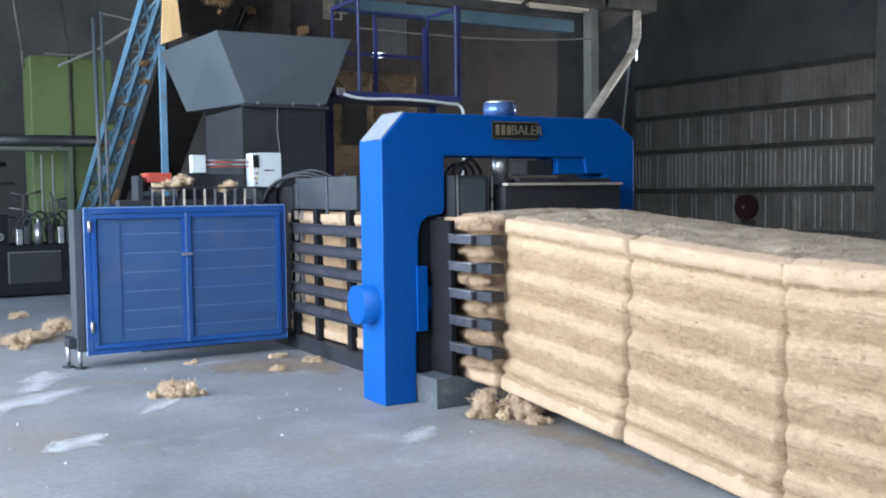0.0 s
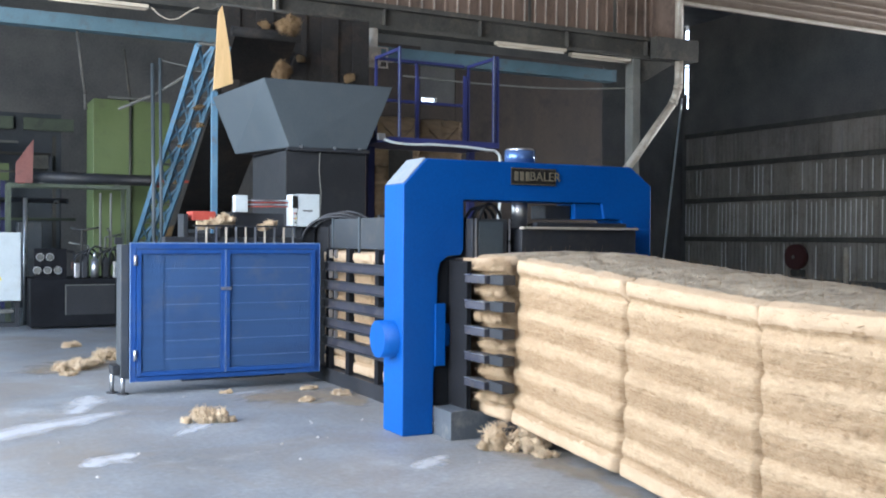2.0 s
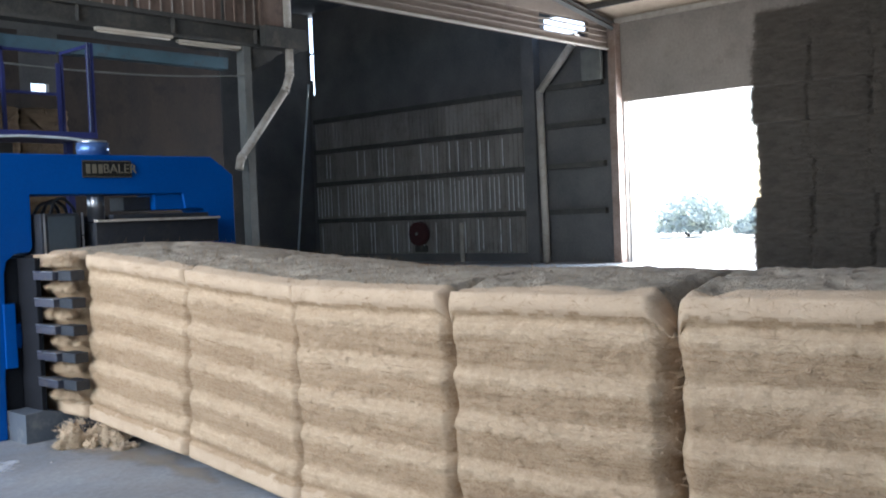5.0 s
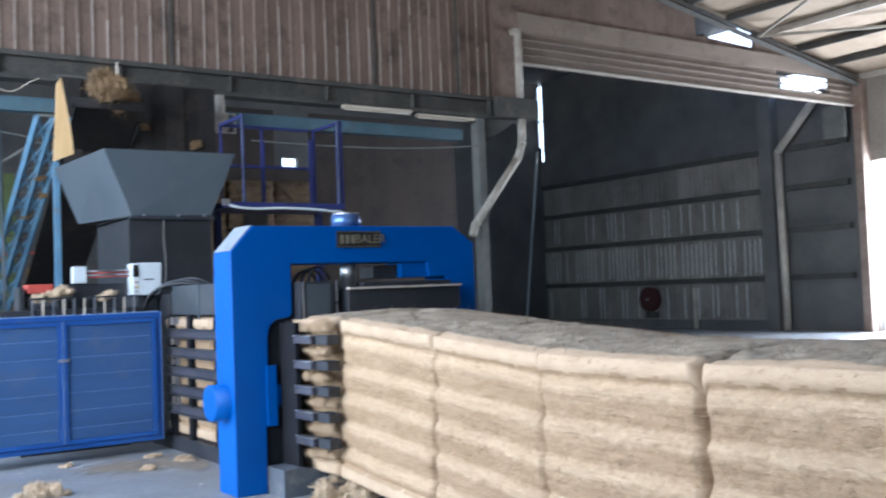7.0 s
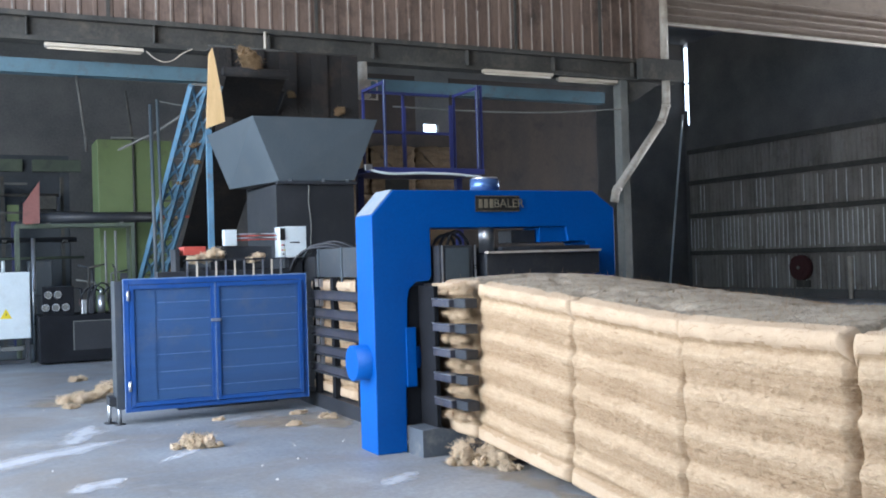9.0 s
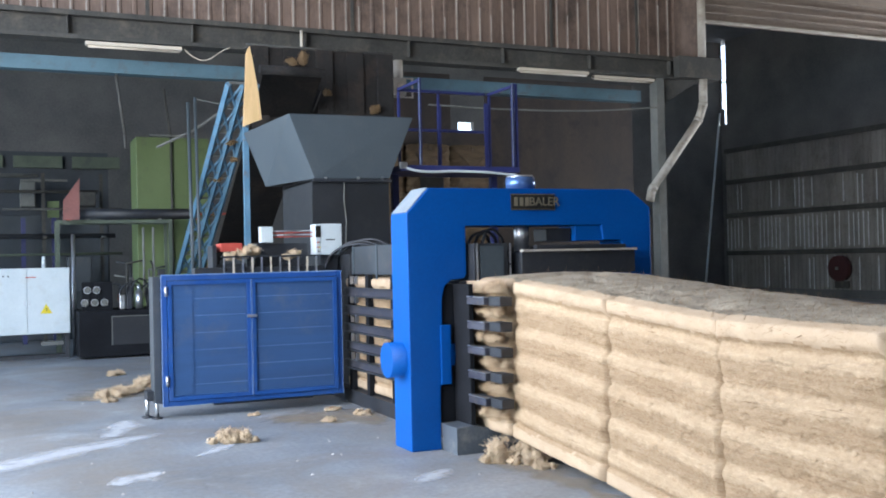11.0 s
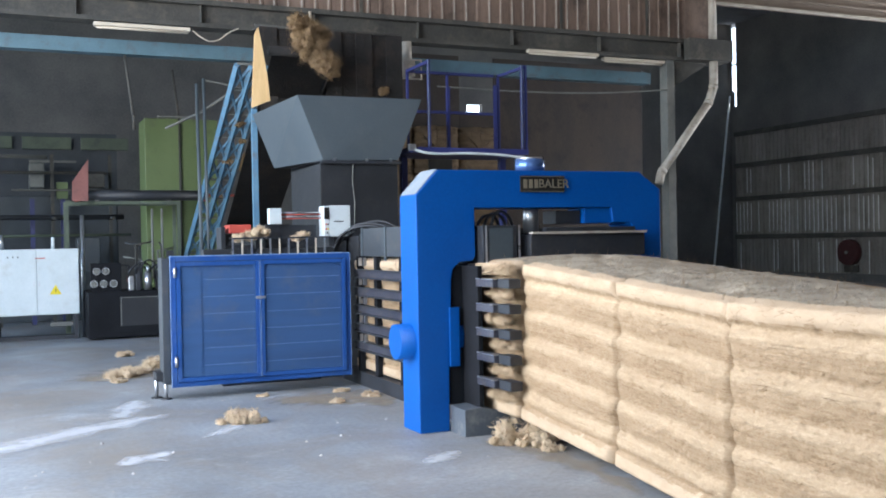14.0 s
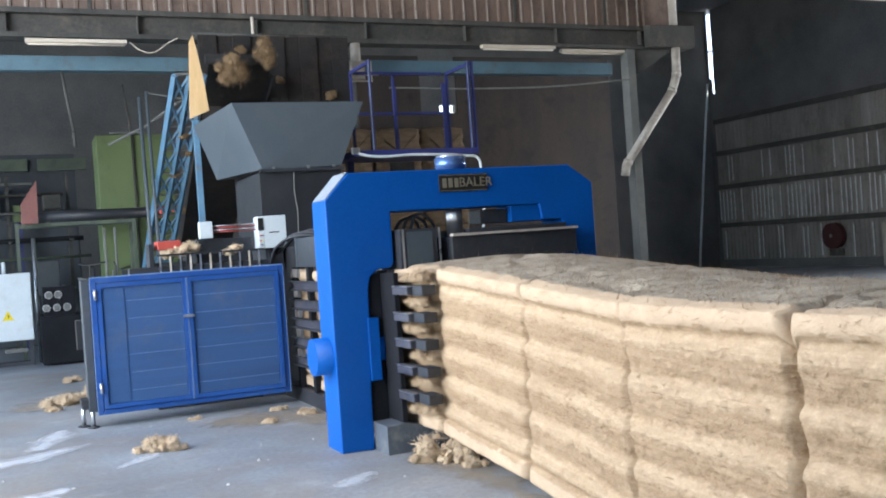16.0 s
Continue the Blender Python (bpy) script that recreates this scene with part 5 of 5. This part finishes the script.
# ---- loose fibre ----
def fluff_mesh(size, seed, strands=900, flat=0.6, material=None, spread=0.0):
    """A tuft of loose fibre: small ragged lumps in a heap, wrapped in a tangle of fine curved strands."""
    rng = random.Random(seed)
    bm = bmesh.new()
    off = Vector((seed * 3.7, seed * 1.3, seed * 5.1))
    lumps = [(Vector((0, 0, 0)), 0.62)]
    for _ in range(9):
        a, q = rng.uniform(0, 6.28), rng.uniform(0.15, 0.38 + spread)
        lumps.append((Vector((math.cos(a) * q, math.sin(a) * q * 0.85, rng.uniform(-0.2, 0.25) * (1 - spread))) * size, rng.uniform(0.2, 0.42)))

    def skin(c, s, d):
        k = 0.85 + 0.55 * noise.noise(d * 2.1 + off + c * 9) + 0.4 * noise.noise(d * 6 + off + c * 9) + 0.2 * noise.noise(d * 17 + off)
        return Vector((c.x + d.x * k * s * size / 2, c.y + d.y * k * s * size / 2, (c.z + d.z * k * s * size / 2) * flat))

    for c, s in lumps:
        made = bmesh.ops.create_icosphere(bm, subdivisions=3, radius=1)["verts"]
        for v in made:
            v.co = skin(c, s * 0.9, v.co.normalized())
    low = min(v.co.z for v in bm.verts)
    for _ in range(strands * 2):
        c, s = lumps[min(int(rng.expovariate(0.28)), len(lumps) - 1)]
        d = Vector((rng.gauss(0, 1), rng.gauss(0, 1), rng.gauss(0.2, 1))).normalized()
        p = skin(c, s * rng.uniform(0.85, 1.12), d)
        run = (d.cross(Vector((rng.gauss(0, 1), rng.gauss(0, 1), rng.gauss(0, 1)))).normalized() + d * rng.uniform(0, 0.6)).normalized()
        ln = size * rng.uniform(0.08, 0.3)
        w = run.cross(d).normalized() * 0.0016
        pts = [p - run * ln / 2 - d * ln * 0.12, p + d * ln * 0.1 * rng.random(), p + run * ln / 2 + d * ln * rng.uniform(-0.2, 0.25)]
        for q in pts:
            q.z = max(q.z, low)
        vs = [(bm.verts.new(q - w), bm.verts.new(q + w)) for q in pts]
        for u, v in zip(vs, vs[1:]):
            bm.faces.new((u[0], u[1], v[1], v[0]))
    me = bpy.data.meshes.new("fibre_clump")
    bm.to_mesh(me)
    bm.free()
    me.materials.append(material or FIBRE)
    return me


def rest_z(me):
    return -min(v.co.z for v in me.vertices) * 0.6


for k, (x, y, s, fl) in enumerate([(1.86, 7.98, 0.29, 0.7), (1.98, 7.92, 0.18, 0.4), (1.72, 12.0, 0.42, 0.5), (1.35, 11.3, 0.42, 0.4), (1.52, 11.5, 0.3, 0.4), (1.25, 10.9, 0.18, 0.3),
                                   (2.83, 8.52, 0.14, 0.5), (1.55, 13.4, 0.25, 0.4), (3.36, 6.3, 0.4, 0.75), (3.5, 6.15, 0.3, 0.55), (3.27, 6.27, 0.2, 0.4), (3.48, 5.95, 0.18, 0.3), (2.35, 9.2, 0.12, 0.3), (3.2, 8.7, 0.2, 0.3), (3.05, 9.1, 0.15, 0.3)]):
    me = fluff_mesh(s * 0.85, 50 + k, 1100, fl * 1.3, PALEFIBRE, 0.14)
    ob = new("fibre_tuft", me)
    ob.location = (x, y, rest_z(me))
    tagged(ob, "loose tuft of pale fibre lying on the concrete floor", "fibre tuft", "fibre on the floor")
for k, (x, y, z, s) in enumerate([(2.42, 9.93, 1.46, 0.2), (2.56, 10.0, 1.5, 0.22), (2.3, 9.9, 1.45, 0.16), (2.93, 9.9, 1.47, 0.17), (2.86, 9.88, 1.44, 0.13), (3.55, 16.85, 2.23, 0.26), (3.9, 13.28, 4.1, 0.2), (4.4, 13.28, 3.7, 0.18), (4.75, 13.28, 3.35, 0.16), (5.1, 13.28, 3.5, 0.22), (3.2, 13.9, 3.05, 0.16), (3.15, 14.6, 2.6, 0.14), (3.3, 14.2, 2.85, 0.13)]):
    ob = new("fibre_tuft", fluff_mesh(s, 80 + k, 400, 0.8, PALEFIBRE if k < 5 else FIBRE))
    ob.location = (x, y, z)
    tagged(ob, "tuft of fibre caught on the machine", "fibre tuft", "fibre on machines")

for k, z in enumerate((0.31, 0.482, 0.655, 0.828, 1.0, 1.17)):
    ob = new("fibre_tuft", fluff_mesh(0.34, 200 + k, 700, 0.24, BALE, 0.1))
    ob.matrix_world = pose(3.385, 6.43, z, 0, 0, 90) @ Matrix.Diagonal((1.05, 0.55, 1.0, 1.0))
    tagged(ob, "fibre bulging out between the channel bars", "fibre tuft", "fibre on machines")


def dust_material(name, a, b, cover):
    """Thin loose dust: patchy, and thinning out to its edges."""
    m = surface(name, a, b, 0.95, 0, 4, 60, 0.3)
    dt = m.node_tree
    co = dt.nodes.new("ShaderNodeTexCoord")
    patch = add_node(dt, "ShaderNodeTexNoise", Scale=5.0, Detail=9.0, Roughness=0.75)
    dt.links.new(co.outputs["Object"], patch.inputs["Vector"])
    at = dt.nodes.new("ShaderNodeAttribute")
    at.attribute_name = "cover"
    add = dt.nodes.new("ShaderNodeMath")
    add.operation = "MULTIPLY_ADD"
    add.inputs[1].default_value = 0.55
    dt.links.new(at.outputs["Fac"], add.inputs[0])
    dt.links.new(patch.outputs[0], add.inputs[2])
    pr = dt.nodes.new("ShaderNodeValToRGB")
    pr.color_ramp.elements[0].position, pr.color_ramp.elements[1].position = 0.66, 1.2
    pr.color_ramp.elements[1].color = (cover, cover, cover, 1)
    dt.links.new(add.outputs[0], pr.inputs[0])
    dt.links.new(pr.outputs[0], dt.nodes["Principled BSDF"].inputs["Alpha"])
    return m


DUST = dust_material("pale spilled dust", (0.56, 0.59, 0.63), (0.68, 0.72, 0.77), 0.5)
CHAFF = dust_material("brown fibre chaff", (0.26, 0.20, 0.13), (0.40, 0.32, 0.22), 0.5)


def spill(pts, seed, material=None, z=0.004):
    """A thin ragged smear of dust along a line on the floor."""
    bm = bmesh.new()
    cover = bm.verts.layers.float.new("cover")
    last, n = None, 80
    for i in range(n + 1):
        s = i / n * (len(pts) - 1)
        j = min(int(s), len(pts) - 2)
        f = s - j
        x, y, w = (pts[j][q] * (1 - f) + pts[j + 1][q] * f for q in range(3))
        d = Vector((pts[-1][0] - pts[0][0], pts[-1][1] - pts[0][1], 0)).normalized()
        nrm = Vector((-d.y, d.x, 0))
        a = max(w * (0.8 + 0.6 * noise.noise(Vector((i * 0.13, seed, 0)))), 0.004)
        b = max(w * (0.8 + 0.6 * noise.noise(Vector((i * 0.13, seed, 7)))), 0.004)
        end = min(1.0, 8 * i / n, 8 * (n - i) / n)
        cur = []
        for k, c in ((a, 0.0), (a * 0.5, 0.6), (0.0, 1.0), (-b * 0.5, 0.6), (-b, 0.0)):
            v = bm.verts.new(Vector((x, y, z)) + nrm * k)
            v[cover] = c * end
            cur.append(v)
        if last:
            for k in range(4):
                bm.faces.new((last[k], cur[k], cur[k + 1], last[k + 1]))
        last = cur
    return setting("dust_spill", bm, material or DUST, "thin dust smeared over the floor")


spill([(-1.2, 7.2, 0.12), (0.25, 7.83, 0.34), (0.62, 8.17, 0.36), (1.05, 8.43, 0.3), (1.5, 8.72, 0.08)], 1)
spill([(1.0, 8.6, 0.1), (1.2, 9.2, 0.3), (1.28, 9.6, 0.06)], 2)
spill([(0.85, 6.85, 0.08), (1.05, 7.0, 0.26), (1.25, 7.15, 0.05)], 3, None, 0.005)
spill([(1.5, 7.5, 0.03), (1.75, 7.75, 0.14), (1.9, 7.9, 0.04)], 4)
spill([(2.2, 9.0, 0.03), (2.5, 9.15, 0.08), (2.75, 9.2, 0.03)], 5)
spill([(1.0, 11.1, 0.06), (1.3, 11.3, 0.25), (1.6, 11.9, 0.06)], 6)
spill([(2.6, 6.0, 0.08), (2.75, 6.1, 0.2), (2.95, 6.25, 0.06)], 8)
spill([(3.2, 6.5, 0.12), (3.4, 6.05, 0.3), (3.42, 5.4, 0.2), (3.32, 4.6, 0.08)], 7, CHAFF, 0.006)
spill([(2.3, 8.9, 0.3), (2.7, 8.85, 0.7), (3.1, 8.6, 0.7), (3.3, 8.1, 0.3)], 9, CHAFF, 0.007)
spill([(0.9, 11.0, 0.5), (1.4, 11.5, 0.9), (1.8, 12.3, 0.5)], 10, CHAFF, 0.008)

LINT = surface("grey trodden lint", (0.27, 0.26, 0.25), (0.42, 0.405, 0.385), 1.0, 0, 12, 90, 0.2)
# small flakes of lint and grit trodden over the floor
rng_lint = random.Random(77)
verts, faces = [], []
for _ in range(170):
    x, y = (rng_lint.uniform(-0.2, 3.1), rng_lint.uniform(5.6, 13.5)) if rng_lint.random() < 0.7 else (rng_lint.gauss(2.6, 0.5), rng_lint.gauss(8.6, 0.6))
    if x > 3.1 or (1.4 < x and 9.3 < y < 10.6):
        continue
    r, n, b = 0.004 + 0.014 * rng_lint.random() ** 3, rng_lint.randrange(4, 7), len(verts)
    turn = rng_lint.uniform(0, 6.28)
    ring = [(x + r * rng_lint.uniform(0.5, 1.4) * math.cos(turn + 6.283 * k / n), y + r * rng_lint.uniform(0.5, 1.4) * math.sin(turn + 6.283 * k / n)) for k in range(n)]
    verts += [(u, v, 0.0) for u, v in ring] + [(x, y, r * 0.6)]
    faces += [(b + k, b + (k + 1) % n, b + n) for k in range(n)]
lint = bpy.data.meshes.new("floor_lint")
lint.from_pydata(verts, [], faces)
lint.materials.append(LINT)
tagged(new("floor_lint", lint), "pale fibre flakes and grit scattered over the concrete floor", "lint", kind="stuff")

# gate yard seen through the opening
# Leaf colour is washed out nearly to white to carry the sun's glare.
hedge_leaf = surface("leaves paled for sun glare", (0.58, 0.62, 0.54), (0.7, 0.73, 0.64), 0.7, 0, 3, 40, 0.1)


def bush(x, y, s, seed):
    """A shrub of many small leaf faces round short limbs."""
    b = thing("bush", "leafy green shrub in the sunlit yard", "bush", "bushes in the yard")
    rng = random.Random(seed)
    bm = bmesh.new()
    for k in range(5):
        a = rng.uniform(0, 6.28)
        rod(bm, (x, y, -0.2), (x + math.cos(a) * s * 0.4, y + math.sin(a) * s * 0.4, s * rng.uniform(0.3, 0.5)), 0.05, 6, 0.015)
    part("limbs", bm, BEAM, b)
    verts, faces = [], []
    for _ in range(3200):
        d = Vector((rng.gauss(0, 1), rng.gauss(0, 1), abs(rng.gauss(0, 0.8)))).normalized() * s * rng.uniform(0.45, 1.0) ** 0.6
        c = Vector((x, y, s * 0.05)) + d * (1 + 0.3 * noise.noise(d * 1.5))
        u = Vector((rng.uniform(-1, 1), rng.uniform(-1, 1), rng.uniform(-1, 1))).normalized() * 0.13
        w = u.orthogonal().normalized() * 0.08
        n = len(verts)
        verts += [c - u, c + w, c + u, c - w]
        faces.append((n, n + 1, n + 2, n + 3))
    me = bpy.data.meshes.new("leaves")
    me.from_pydata(verts, [], faces)
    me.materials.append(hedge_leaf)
    ob = new("leaves", me)
    ob.parent = b


for k, (x, y, s) in enumerate([(46, 25, 1.7), (50, 22, 1.6), (44, 20.5, 0.9), (52, 27.5, 1.8), (40, 18, 0.5)]):
    bush(x, y, s, k + 3)

# ---- what moves ----
# fall time, x, size of each clump that tumbles off the belt into the hopper
FALLS = [(0.1, 3.55, 0.42), (0.9, 3.72, 0.58), (1.3, 3.82, 0.46), (1.9, 3.68, 0.32), (2.3, 3.88, 0.34), (3.4, 3.6, 0.4), (4.3, 3.8, 0.5), (5.2, 3.7, 0.4), (6.2, 3.6, 0.4), (6.62, 3.62, 0.42),
         (7.35, 3.6, 0.52), (7.8, 3.85, 0.55), (8.2, 3.9, 0.42), (8.75, 3.8, 0.34), (9.7, 3.6, 0.4), (10.4, 3.8, 0.4), (11.65, 3.8, 0.2), (13.4, 3.66, 0.42), (13.75, 3.82, 0.46),
         (14.05, 3.85, 0.46), (14.3, 3.62, 0.55), (14.7, 3.78, 0.55), (15.15, 3.9, 0.36), (16.05, 3.48, 0.46), (16.2, 3.9, 0.36)]
clumps = []
for k, (t, x, s) in enumerate(FALLS):
    ob = new("fibre_clump", fluff_mesh(s * 1.15, 100 + k, 1200, 0.9))
    tagged(ob, "loose brown fibre clump tumbling from the conveyor into the hopper", "fibre clump", "fibre clumps fed to the hopper")
    clumps.append(ob)


def motions():
    for k, ((t, x, s), ob) in enumerate(zip(FALLS, clumps)):
        hold = 1.2 if t == 13.4 else 0.0
        x += 0.09
        way = [(t - 3.6 - hold, x, 16.9 + 0.03 * k, 1.2), (t - 0.75 - hold, x, 12.75, 4.0), (t - 0.45, x, 12.5, 4.05), (t - 0.2, x, 12.35, 3.85), (t, x, 12.25, 3.55), (t + 0.25, x, 12.1, 2.95),
               (t + 0.4, 4.02 + 0.08 * math.sin(k * 2.4), 12.0 + 0.12 * math.cos(k * 1.7), 2.66 + 0.04 * (k % 3))]
        rows = []
        for q in [0.0] + sorted({w[0] for w in way if 0 < w[0] < 16}) + [16.0]:
            if q <= way[0][0]:
                p = way[0][1:]
            elif q >= way[-1][0]:
                p = way[-1][1:]
            else:
                for a, b in zip(way, way[1:]):
                    if a[0] <= q <= b[0]:
                        f = (q - a[0]) / (b[0] - a[0])
                        p = [u + (v - u) * f for u, v in zip(a[1:], b[1:])]
                        break
            spin = max(0.0, min(q - (t - 0.5), 0.9)) * 70
            rows.append((q, pose(*p, spin, k * 40, spin * 0.5)))
        walk(ob, rows)


motions()
